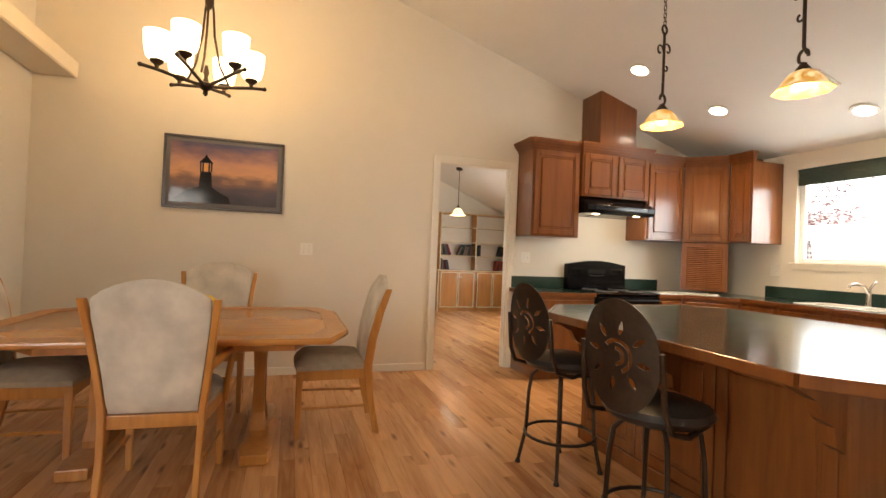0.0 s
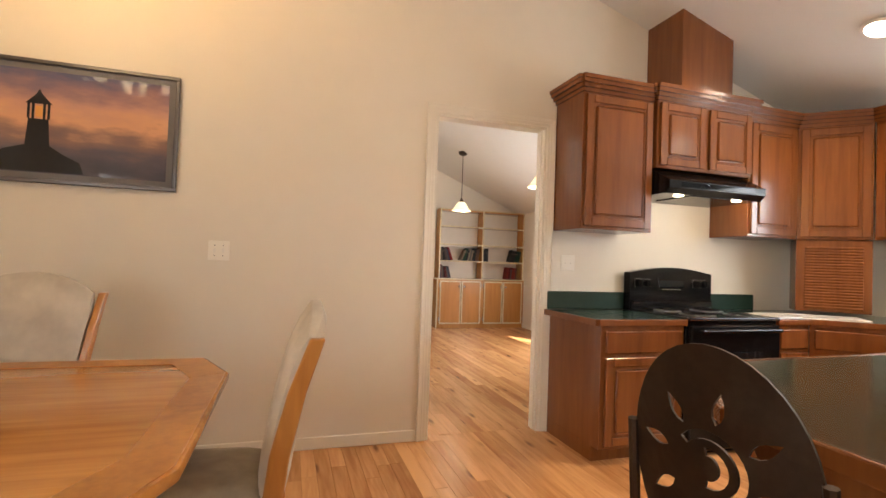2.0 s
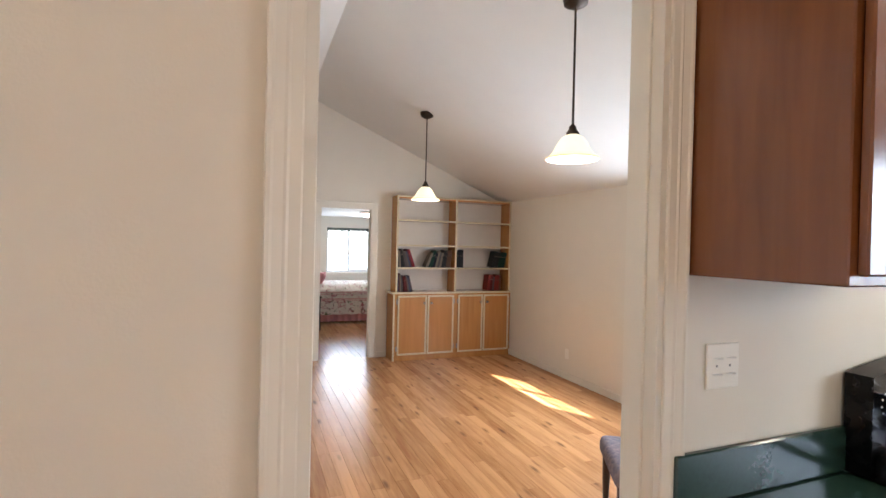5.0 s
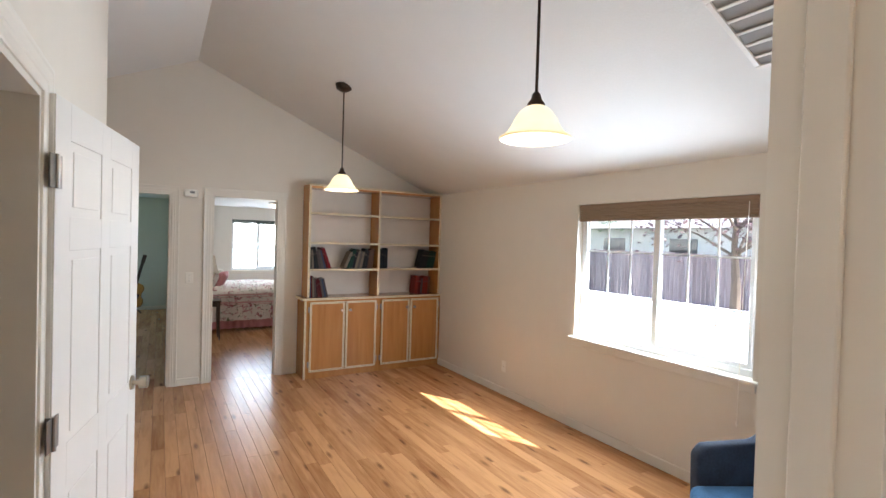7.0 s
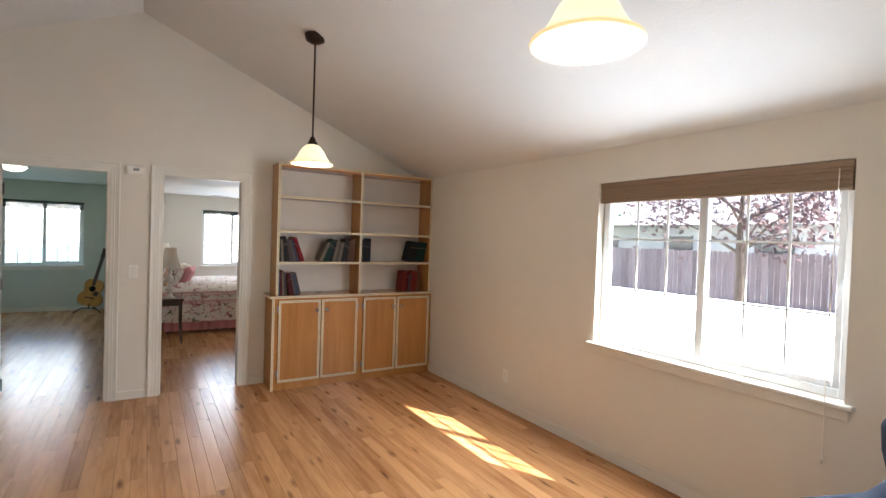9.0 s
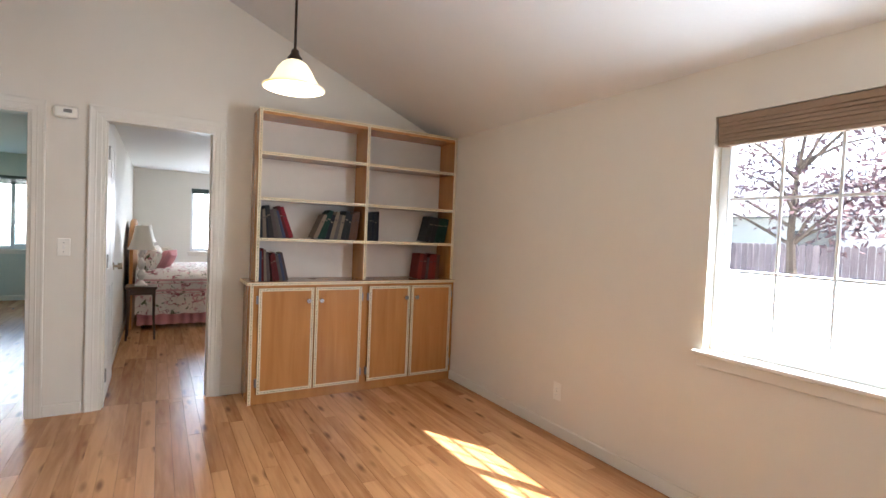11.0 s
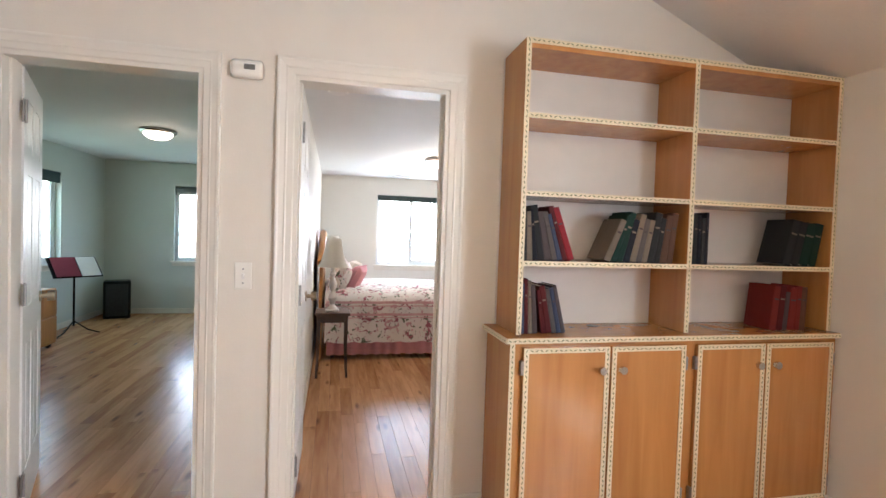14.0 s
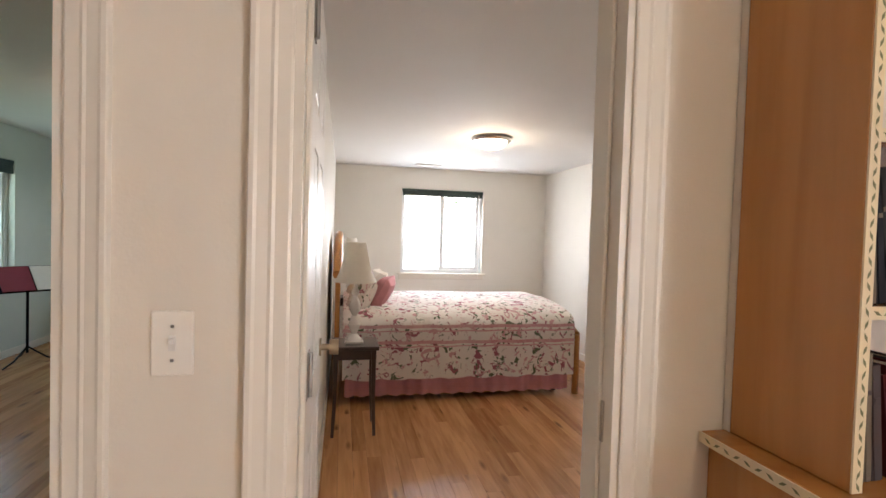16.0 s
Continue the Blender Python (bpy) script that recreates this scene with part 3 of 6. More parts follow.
def wall_cabinet(w, h, d, doors, m, label, group="wall cabinets", ends=True):
    """Local: x along the front, y from the front back to the wall, z up from the bottom."""
    ob = thing("wall_cabinet", m, label, "cabinet", group)
    bm = B()
    box(bm, 0, w, 0, d - 0.003, 0, h, 0.003)
    done("body", bm, M_CAB, ob)
    s = w / doors
    for i in range(doors):
        bm = B()
        panel_door(bm, i * s + 0.018, (i + 1) * s - 0.018, 0.02, h - 0.02, -0.001)
        done("door", bm, M_CAB, ob)
    bm = B()
    crown(bm, [(0, d - 0.01), (0, 0), (w, 0)] if ends else [(0, 0), (w, 0)], h - 0.005)
    done("crown_moulding", bm, M_CAB, ob)
    return ob


wall_cabinet(0.565, 0.915, 0.345, 1, pose(3.42, 5.632, 1.435), "cherry wall cabinet with one raised-panel door")
wall_cabinet(0.86, 0.475, 0.375, 2, pose(3.99, 5.602, 1.885), "short cherry cabinet with two doors over the hood")
wall_cabinet(0.50, 0.875, 0.345, 1, pose(4.856, 5.632, 1.455), "cherry wall cabinet with one raised-panel door", ends=False)
# diagonal corner cabinet and its appliance garage
DIAG = pose(5.362, 5.632, 0, 0, 0, -43)
corner = thing("corner_cabinet", DIAG, "cherry diagonal corner cabinet with a tambour garage below", "cabinet")
bm = B()
W = 0.47
box(bm, 0.001, W - 0.001, 0, 0.22, 1.455, 2.33, 0.003)
box(bm, 0.001, W - 0.001, 0.01, 0.22, 0.905, 1.452, 0.003)
done("body", bm, M_CAB, corner)
bm = B()
panel_door(bm, 0.02, W - 0.02, 1.475, 2.31, -0.001)
done("door", bm, M_CAB, corner)
bm = B()
crown(bm, [(0, 0), (W, 0)], 2.325)
done("crown_moulding", bm, M_CAB, corner)
bm = B()
for i in range(22):
    z = 0.93 + i * 0.0215
    box(bm, 0.055, W - 0.055, -0.006, 0.012, z, z + 0.0195, 0.005)
done("tambour_slat", bm, M_CAB, corner)
wall_cabinet(0.27, 0.875, 0.435, 1, pose(5.702, 5.305, 1.455, 0, 0, -90), "cherry end cabinet beside the window")

bm = B()
solid(bm, [(4.21, KW - 0.003, 2.45), (4.675, KW - 0.003, 2.45), (4.675, KW - 0.003, kitchen_ceiling(4.675) + 0.02), (4.21, KW - 0.003, kitchen_ceiling(4.21) + 0.02)], (0, -0.355, 0))
tagged(done("hood_chimney", bm, M_CAB), "cherry veneered hood chimney rising to the ceiling", "chimney cover")

hood = thing("range_hood", pose(3.995, KW, 1.70), "black enamel range hood with two lit lamps", "range hood")
bm = B()
solid(bm, [(0, -0.003, 0), (0, -0.003, 0.175), (0, -0.34, 0.175), (0, -0.50, 0.085), (0, -0.50, 0.035), (0, -0.46, 0)], (0.85, 0, 0))
done("body", bm, M_HOOD, hood)
bm = B()
box(bm, 0.10, 0.75, -0.503, -0.499, 0.045, 0.075)
done("vent_strip", bm, M_GLASSBLK, hood)
for x in (0.16, 0.68):
    bm = B()
    box(bm, x - 0.03, x + 0.03, -0.43, -0.39, -0.006, 0.001, 0.003)
    done("hood_lamp", bm, G_BULB, hood)
    bulb("hood_bulb", (3.995 + x, KW - 0.40, 1.66), 2.2, (1.0, 0.86, 0.66), 0.03)
bm = B()
box(bm, 0.24, 0.60, -0.44, -0.10, -0.005, 0.001)
done("filter", bm, M_HOOD, hood)


# base cabinets, counters
def base_cabinet(w, m, label, drawers=1, doors=1, d=0.60, h=0.83, left=False):
    ob = thing("base_cabinet", m, label, "cabinet", "base cabinets")
    bm = B()
    box(bm, 0, w, 0.0, d, 0.09, h, 0.003)
    box(bm, 0.0 if left else 0.01, w - 0.01, 0.07, d, 0, 0.092)
    done("body", bm, M_CAB, ob)
    for i in range(drawers):
        s = w / drawers
        bm = B()
        box(bm, i * s + 0.03, (i + 1) * s - 0.03, -0.02, -0.001, h - 0.165, h - 0.03, 0.006)
        done("drawer_front", bm, M_CAB, ob)
    for i in range(doors):
        s = w / doors
        bm = B()
        panel_door(bm, i * s + 0.03, (i + 1) * s - 0.03, 0.11, h - 0.19, -0.001)
        done("door", bm, M_CAB, ob)
    return ob


FY = 5.365
base_cabinet(0.62, pose(3.41, FY, 0), "cherry base cabinet with a drawer and raised-panel door", left=True)
base_cabinet(0.32, pose(4.815, FY, 0), "narrow cherry base cabinet with drawer and door")
base_cabinet(0.40, pose(5.525, 4.98, 0, 0, 0, -90), "cherry base cabinet with drawer and door", d=0.60)
base_cabinet(0.90, pose(5.525, 4.575, 0, 0, 0, -90), "cherry sink cabinet with two doors", 2, 2)
base_cabinet(0.90, pose(5.525, 3.67, 0, 0, 0, -90), "cherry base cabinet with two drawers and doors", 2, 2)
corner2 = thing("base_cabinet", pose(5.137, FY, 0, 0, 0, -44.8), "cherry diagonal corner base cabinet", "cabinet", "base cabinets")
bm = B()
prism(bm, [(0, 0), (0.545, 0), (0.80, 0.27), (0.42, 0.70), (0.02, 0.40)], 0.09, 0.83)
done("body", bm, M_CAB, corner2)
bm = B()
box(bm, 0.03, 0.515, -0.02, -0.001, 0.665, 0.80, 0.006)
done("drawer_front", bm, M_CAB, corner2)


def counter(name, pts, label, z=0.87, group="kitchen counters"):
    """Laminate worktop with a wooden front edge."""
    ob = thing(name, pose(0, 0, 0), label, "counter", group)
    bm = B()
    prism(bm, pts, z - 0.036, z, 0.002)
    done("top", bm, M_GREEN, ob)
    return ob


def nosing(ob, pts, z=0.87):
    bm = B()
    for (ax, ay), (bx, by) in zip(pts, pts[1:]):
        v = Vector((bx - ax, by - ay)).normalized()
        n = Vector((v.y, -v.x)) * 0.02
        q = [(ax - v.x * 0.004, ay - v.y * 0.004), (ax + n.x, ay + n.y), (bx + n.x, by + n.y), (bx + v.x * 0.004, by + v.y * 0.004)]
        prism(bm, q[::-1], z - 0.040, z + 0.002, 0.005)
    done("wood_edge", bm, M_CAB, ob)


c = counter("counter", [(3.385, 5.36), (4.035, 5.36), (4.035, KW - 0.003), (3.385, KW - 0.003)], "green laminate counter with cherry edge beside the range")
nosing(c, [(3.385, KW - 0.003), (3.385, 5.36), (4.035, 5.36)])
bm = B()
box(bm, 3.385, 4.035, KW - 0.022, KW - 0.003, 0.872, 1.0, 0.004)
done("backsplash", bm, M_GREEN, c)
c = counter("counter", [(4.815, 5.36), (5.14, 5.36), (5.52, 4.98), (5.52, 2.78), (KR - 0.003, 2.78), (KR - 0.003, KW - 0.003), (4.815, KW - 0.003)], "green laminate corner counter with cherry edge under the window")
nosing(c, [(4.815, 5.36), (5.14, 5.36), (5.52, 4.98), (5.52, 2.78)])
bm = B()
box(bm, 4.815, 5.33, KW - 0.022, KW - 0.003, 0.872, 1.0, 0.004)
box(bm, KR - 0.022, KR - 0.003, 2.78, 5.20, 0.872, 1.0, 0.004)
done("backsplash", bm, M_GREEN, c)
bm = B()
prism(bm, [(4.83, 5.40), (5.12, 5.40), (5.40, 5.13), (5.62, 5.36), (5.30, 5.62), (4.83, 5.66)], 0.8705, 0.884, 0.003)
tagged(done("cutting_board", bm, M_CERAMIC), "white cutting board lying on the corner counter", "cutting board")

# sink and tap
sink = thing("sink", pose(5.60, 3.62, 0.871), "white double-bowl drop-in sink in the counter", "sink")
bm = B()
for a, b, c0, d0 in ((0, 0.44, 0, 0.05), (0, 0.44, 0.83, 0.88), (0, 0.05, 0.05, 0.83), (0.39, 0.44, 0.05, 0.83), (0.05, 0.39, 0.42, 0.46)):
    box(bm, a, b, c0, d0, 0, 0.014, 0.005)
box(bm, 0.05, 0.39, 0.05, 0.83, 0.0005, 0.003)
done("rim", bm, M_SINK, sink)
tap = thing("kitchen_tap", pose(6.03, 4.13, 0.871), "chrome single-lever kitchen tap behind the sink", "tap")
bm = B()
lathe(bm, [(0.032, 0.014), (0.032, 0.02), (0.024, 0.03), (0.022, 0.13), (0.02, 0.15)], seg=16)
rod(bm, [(0, 0, 0.12), (-0.06, 0, 0.19), (-0.14, 0.02, 0.215), (-0.20, 0.03, 0.20), (-0.215, 0.032, 0.175)], 0.013, 10)
done("spout", bm, M_CHROME, tap, True)
bm = B()
rod(bm, [(0, 0, 0.15), (0.0, -0.01, 0.18), (-0.02, -0.05, 0.225), (-0.03, -0.07, 0.24)], 0.009, 8)
done("lever", bm, M_CHROME, tap, True)

# range
rng = thing("range_cooker", pose(4.04, 5.33, 0), "black electric coil range with a glazed oven door", "range")
SW = 0.77
bm = B()
box(bm, 0, SW, 0.03, 0.64, 0.02, 0.862, 0.006)
box(bm, 0.02, SW - 0.02, 0.05, 0.62, 0, 0.03)
done("body", bm, M_BLACK, rng)
bm = B()
box(bm, 0.0, SW, -0.005, 0.565, 0.863, 0.885, 0.008, 2)
done("cooktop", bm, M_BLACK, rng)
bm = B()
box(bm, 0.008, SW - 0.008, -0.012, 0.029, 0.25, 0.835, 0.008)
done("oven_door", bm, M_BLACK, rng)
bm = B()
box(bm, 0.17, SW - 0.17, -0.016, -0.010, 0.42, 0.66, 0.002)
done("oven_window", bm, M_GLASSBLK, rng)
bm = B()
rod(bm, [(0.05, -0.012, 0.80), (0.055, -0.055, 0.805), (SW - 0.055, -0.055, 0.805), (SW - 0.05, -0.012, 0.80)], 0.013, 10)
done("handle", bm, M_BLACK, rng, True)
bm = B()
box(bm, 0.008, SW - 0.008, -0.010, 0.029, 0.04, 0.235, 0.008)
done("drawer", bm, M_BLACK, rng)
bm = B()
prof = [(0.0, 0.0), (SW, 0.0), (SW, 0.285)] + [(SW - SW * k / 10, 0.285 + 0.045 * math.sin(math.pi * k / 10)) for k in range(1, 10)] + [(0.0, 0.285)]
solid(bm, [(x, 0.570, 0.87 + z) for x, z in prof], (0, 0.07, 0))
box(bm, 0.01, SW - 0.01, 0.545, 0.571, 0.88, 0.95, 0.006)
done("control_panel", bm, M_BLACK, rng)
for x in (0.075, 0.155, 0.615, 0.695):
    bm = B()
    rod(bm, [(x, 0.570, 1.075), (x, 0.553, 1.075), (x, 0.540, 1.075)], 0.027, 14, r_end=0.022)
    box(bm, x - 0.004, x + 0.004, 0.532, 0.541, 1.052, 1.098)
    done("knob", bm, M_BLACK, rng, True)
bm = B()
for x in (0.075, 0.155, 0.615, 0.695):
    for k in range(9):
        a = radians(-40 + 32.5 * k)
        px, pz = x + 0.036 * math.cos(a), 1.075 + 0.036 * math.sin(a)
        box(bm, px - 0.002, px + 0.002, 0.5685, 0.5705, pz - 0.002, pz + 0.002)
for x in (0.29, 0.33, 0.37, 0.41, 0.45):
    box(bm, x, x + 0.022, 0.5685, 0.5705, 1.030, 1.033)
tagged(done("dial_mark", bm, M_CERAMIC, rng), kind="stuff")
bm = B()
box(bm, 0.0, SW, -0.0065, -0.001, 0.868, 0.872)
done("chrome_trim", bm, M_CHROME, rng)
bm = B()
box(bm, 0.01, SW - 0.01, -0.0135, -0.010, 0.238, 0.246)
done("chrome_trim", bm, M_CHROME, rng)
bm = B()
box(bm, 0.26, 0.50, 0.564, 0.571, 1.045, 1.105, 0.003)
done("display", bm, M_GLASSBLK, rng)
for x, y, r in ((0.20, 0.14, 0.095), (0.20, 0.41, 0.075), (0.56, 0.14, 0.075), (0.56, 0.41, 0.095)):
    bm = B()
    lathe(bm, [(r + 0.018, 0.0), (r + 0.018, 0.004), (r, 0.005), (0.02, 0.001)], (x, y, 0.8855), 24)
    done("drip_bowl", bm, M_STEEL, rng, True)
    bm = B()
    sp = [((0.02 + (r - 0.022) * k / 80) * math.cos(k * 0.38) + x, (0.02 + (r - 0.022) * k / 80) * math.sin(k * 0.38) + y, 0.898) for k in range(81)]
    rod(bm, sp, 0.0045, 5)
    done("coil_burner", bm, M_BLACK, rng, True)

# island
isl = thing("kitchen_island", pose(0, 0, 0), "cherry kitchen island with a dark green laminate top", "kitchen island")
IT = [(2.54, 2.22), (2.72, 2.03), (3.90, 2.03), (4.22, 2.40), (4.22, 3.95), (4.0, 4.19), (2.88, 4.15), (2.56, 3.72)]
bm = B()
prism(bm, IT, 0.842, 0.88, 0.003)
done("top", bm, M_GREEN, isl)
bm = B()
for (ax, ay), (bx, by) in zip(IT, IT[1:] + IT[:1]):
    v = Vector((bx - ax, by - ay)).normalized()
    n = Vector((v.y, -v.x)) * 0.02
    prism(bm, [(ax, ay), (bx, by), (bx + n.x, by + n.y), (ax + n.x, ay + n.y)][::-1], 0.838, 0.882, 0.005)
done("wood_edge", bm, M_CAB, isl)
bm = B()
box(bm, 2.98, 4.08, 2.35, 3.98, 0.0, 0.841, 0.004)
box(bm, 2.966, 4.094, 2.336, 3.994, 0.0, 0.09, 0.006)
done("body", bm, M_CAB, isl)
for y0, y1 in ((2.38, 2.90), (2.91, 3.43), (3.44, 3.95)):
    bm = B()
    t = 0.055
    for a, b, c0, d0 in ((y0, y0 + t, 0.10, 0.80), (y1 - t, y1, 0.10, 0.80), (y0 + t, y1 - t, 0.10, 0.16), (y0 + t, y1 - t, 0.74, 0.80)):
        box(bm, 2.966, 2.979, a, b, c0, d0, 0.003)
    box(bm, 2.972, 2.979, y0 + t + 0.02, y1 - t - 0.02, 0.18, 0.72, 0.003)
    done("side_panel", bm, M_CAB, isl)
for y in (3.90, 3.12, 2.36):
    bm = B()
    prof = [(0, 0), (-0.24, 0), (-0.25, -0.05), (-0.21, -0.07), (-0.15, -0.10), (-0.11, -0.17), (-0.06, -0.20), (-0.05, -0.27), (0, -0.30)]
    solid(bm, [(2.979 + x, y, 0.838 + z) for x, z in prof], (0, 0.05, 0))
    done("bracket", bm, M_CAB, isl)


# bar stools
def bar_stool(m):
    ob = thing("bar_stool", m, "dark bronze bar stool with round vinyl seat and sun-cut back", "bar stool", "bar stools at the island")
    bm = B()
    lathe(bm, [(0.0, 0.575), (0.17, 0.577), (0.20, 0.59), (0.212, 0.612), (0.20, 0.635), (0.15, 0.652), (0.0, 0.66)], seg=28)
    done("seat", bm, M_LEATHER, ob, True)
    for a in (45, 135, 225, 315):
        c0, s0 = math.cos(radians(a)), math.sin(radians(a))
        bm = B()
        rod(bm, [(0.06 * c0, 0.06 * s0, 0.568), (0.12 * c0, 0.12 * s0, 0.562), (0.165 * c0, 0.165 * s0, 0.52), (0.18 * c0, 0.18 * s0, 0.42), (0.19 * c0, 0.19 * s0, 0.20), (0.23 * c0, 0.23 * s0, 0.012)], 0.0105, 8)
        lathe(bm, [(0.016, 0.0), (0.016, 0.012), (0.010, 0.02)], (0.23 * c0, 0.23 * s0, 0), 10)
        done("leg", bm, M_IRON, ob, True)
    bm = B()
    ring(bm, (0, 0, 0.20), 0.198, 0.009)
    done("foot_ring", bm, M_IRON, ob, True)
    for s in (-1, 1):
        bm = B()
        rod(bm, [(0.05, s * 0.17, 0.585), (-0.10, s * 0.185, 0.57), (-0.20, s * 0.18, 0.60), (-0.235, s * 0.175, 0.68), (-0.255, s * 0.17, 0.88)], 0.011, 8)
        done("back_post", bm, M_IRON, ob, True)
    # oval back plate, with the sun cut out of it
    me = B()
    N = 40
    cz = 0.845
    oval = [(0.165 * math.cos(2 * math.pi * k / N), 0.215 * math.sin(2 * math.pi * k / N)) for k in range(N)]
    holes = []
    for i in range(8):
        a = math.pi * 2 * i / 8 + 0.2
        ca, sa = math.cos(a), math.sin(a)
        r0, r1, w = 0.080, 0.138, 0.011
        leaf = [(r0 + (r1 - r0) * k / 5, w * math.sin(math.pi * (k / 5) ** 0.8)) for k in range(6)]
        leaf += [(p, -q) for p, q in leaf[4:0:-1]]
        holes.append([(p * ca - q * sa, p * sa + q * ca) for p, q in leaf])
    arc = [(0.066 * math.cos(a), 0.066 * math.sin(a)) for a in [radians(40 + 14 * k) for k in range(16)]]
    arc += [(0.050 * math.cos(a), 0.050 * math.sin(a)) for a in [radians(40 + 14 * k) for k in range(15, -1, -1)]]
    holes.append(arc)
    swirl = [(0.036 * math.cos(radians(20 * k)), 0.036 * math.sin(radians(20 * k))) for k in range(4, 15)]
    swirl += [(0.018 * math.cos(radians(20 * k)), 0.022 * math.sin(radians(20 * k))) for k in range(14, 3, -1)]
    holes.append(swirl)
    edges = []
    for loop in [oval] + holes:
        vs = [me.verts.new((0, y, z)) for y, z in loop]
        edges += [me.edges.new((vs[i], vs[(i + 1) % len(vs)])) for i in range(len(vs))]
    bmesh.ops.triangle_fill(me, use_beauty=True, use_dissolve=False, edges=edges, normal=(1, 0, 0))

    def inside(p, poly):
        c1 = False
        for i in range(len(poly)):
            (ya, za), (yb, zb) = poly[i], poly[i - 1]
            if (za > p[1]) != (zb > p[1]) and p[0] < (yb - ya) * (p[1] - za) / (zb - za) + ya:
                c1 = not c1
        return c1
    kill = []
    for f in me.faces:
        q = f.calc_center_median()
        if any(inside((q.y, q.z), h0) for h0 in holes):
            kill.append(f)
    bmesh.ops.delete(me, geom=kill, context="FACES")
    bmesh.ops.solidify(me, geom=me.faces, thickness=0.006)
    for v in me.verts:
        v.co.x += -0.262 - 0.10 * (v.co.z) - 0.9 * (0.03 - v.co.y ** 2) + 0.02
        v.co.z += cz
    done("back_plate", me, M_IRON, ob)
    return ob


st = bar_stool(pose(2.58, 3.60, 0, 0, 0, 12))
copy_thing(st, pose(2.50, 2.75, 0, 0, 0, 16))


# pendant lamps over the island
def scroll(cx, cz, r0, r1, a0, a1, n=14):
    return [(cx + (r0 + (r1 - r0) * k / n) * math.cos(radians(a0 + (a1 - a0) * k / n)), 0, cz + (r0 + (r1 - r0) * k / n) * math.sin(radians(a0 + (a1 - a0) * k / n))) for k in range(n + 1)]


def island_pendant(x, y, rz, hub=2.20):
    top = kitchen_ceiling(x) - hub
    ob = thing("pendant_lamp", pose(x, y, hub, 0, 0, rz), "wrought iron scroll pendant with lit amber glass shade", "pendant lamp", "pendant lamps over the island")
    bm = B()
    rod(bm, [(0, 0, 0.0), (0, 0, 0.03)], 0.016, 10)
    rod(bm, scroll(0.0, 0.065, 0.035, 0.03, -90, 200), 0.008, 7)
    rod(bm, [(-0.022, 0, 0.075), (0.0, 0, 0.11), (0.002, 0, 0.30), (0, 0, 0.50)], 0.009, 8)
    rod(bm, scroll(0.048, 0.40, 0.045, 0.012, 180, -130), 0.006, 6)
    rod(bm, scroll(-0.048, 0.37, 0.045, 0.012, 0, 310), 0.006, 6)
    rod(bm, scroll(0.03, 0.28, 0.032, 0.010, 180, 430), 0.006, 6)
    rod(bm, scroll(0.0, 0.52, 0.028, 0.028, -90, 250), 0.007, 7)
    done("scroll_stem", bm, M_IRON, ob, True)
    bm = B()
    k, z = 0, 0.55
    while z < top - 0.05:
        a = (0.008, 0, 0) if k % 2 else (0, 0.008, 0)
        rod(bm, [(a[0], a[1], z - 0.004), (a[0], a[1], z + 0.026), (-a[0], -a[1], z + 0.026), (-a[0], -a[1], z - 0.004), (a[0], a[1], z - 0.004)], 0.0028, 4)
        z += 0.026
        k += 1
    done("chain", bm, M_IRON, ob)
    bm = B()
    lathe(bm, [(0.062, top), (0.06, top - 0.015), (0.02, top - 0.04), (0.008, top - 0.06)], seg=16)
    done("canopy", bm, M_IRON, ob, True)
    bm = B()
    lathe(bm, [(0.02, 0.02), (0.034, 0.0), (0.042, -0.02)], seg=14)
    done("cap", bm, M_IRON, ob, True)
    bm = B()
    lathe(bm, [(0.036, -0.010), (0.064, -0.026), (0.088, -0.056), (0.104, -0.086), (0.132, -0.108), (0.129, -0.111), (0.10, -0.089), (0.084, -0.058), (0.060, -0.029), (0.032, -0.014)], seg=48, wave=0.035, waves=8)
    done("shade", bm, G_AMBER, ob, True)
    bm = B()
    lathe(bm, [(0.0, -0.03), (0.03, -0.05), (0.036, -0.075), (0.02, -0.10), (0.0, -0.105)], seg=12)
    done("lamp_bulb", bm, G_BULB, ob, True)
    bulb("pendant_bulb", (x, y, hub - 0.15), 9, (1.0, 0.66, 0.32))
    return ob


island_pendant(3.33, 3.72, 20)
island_pendant(3.48, 2.92, 75)


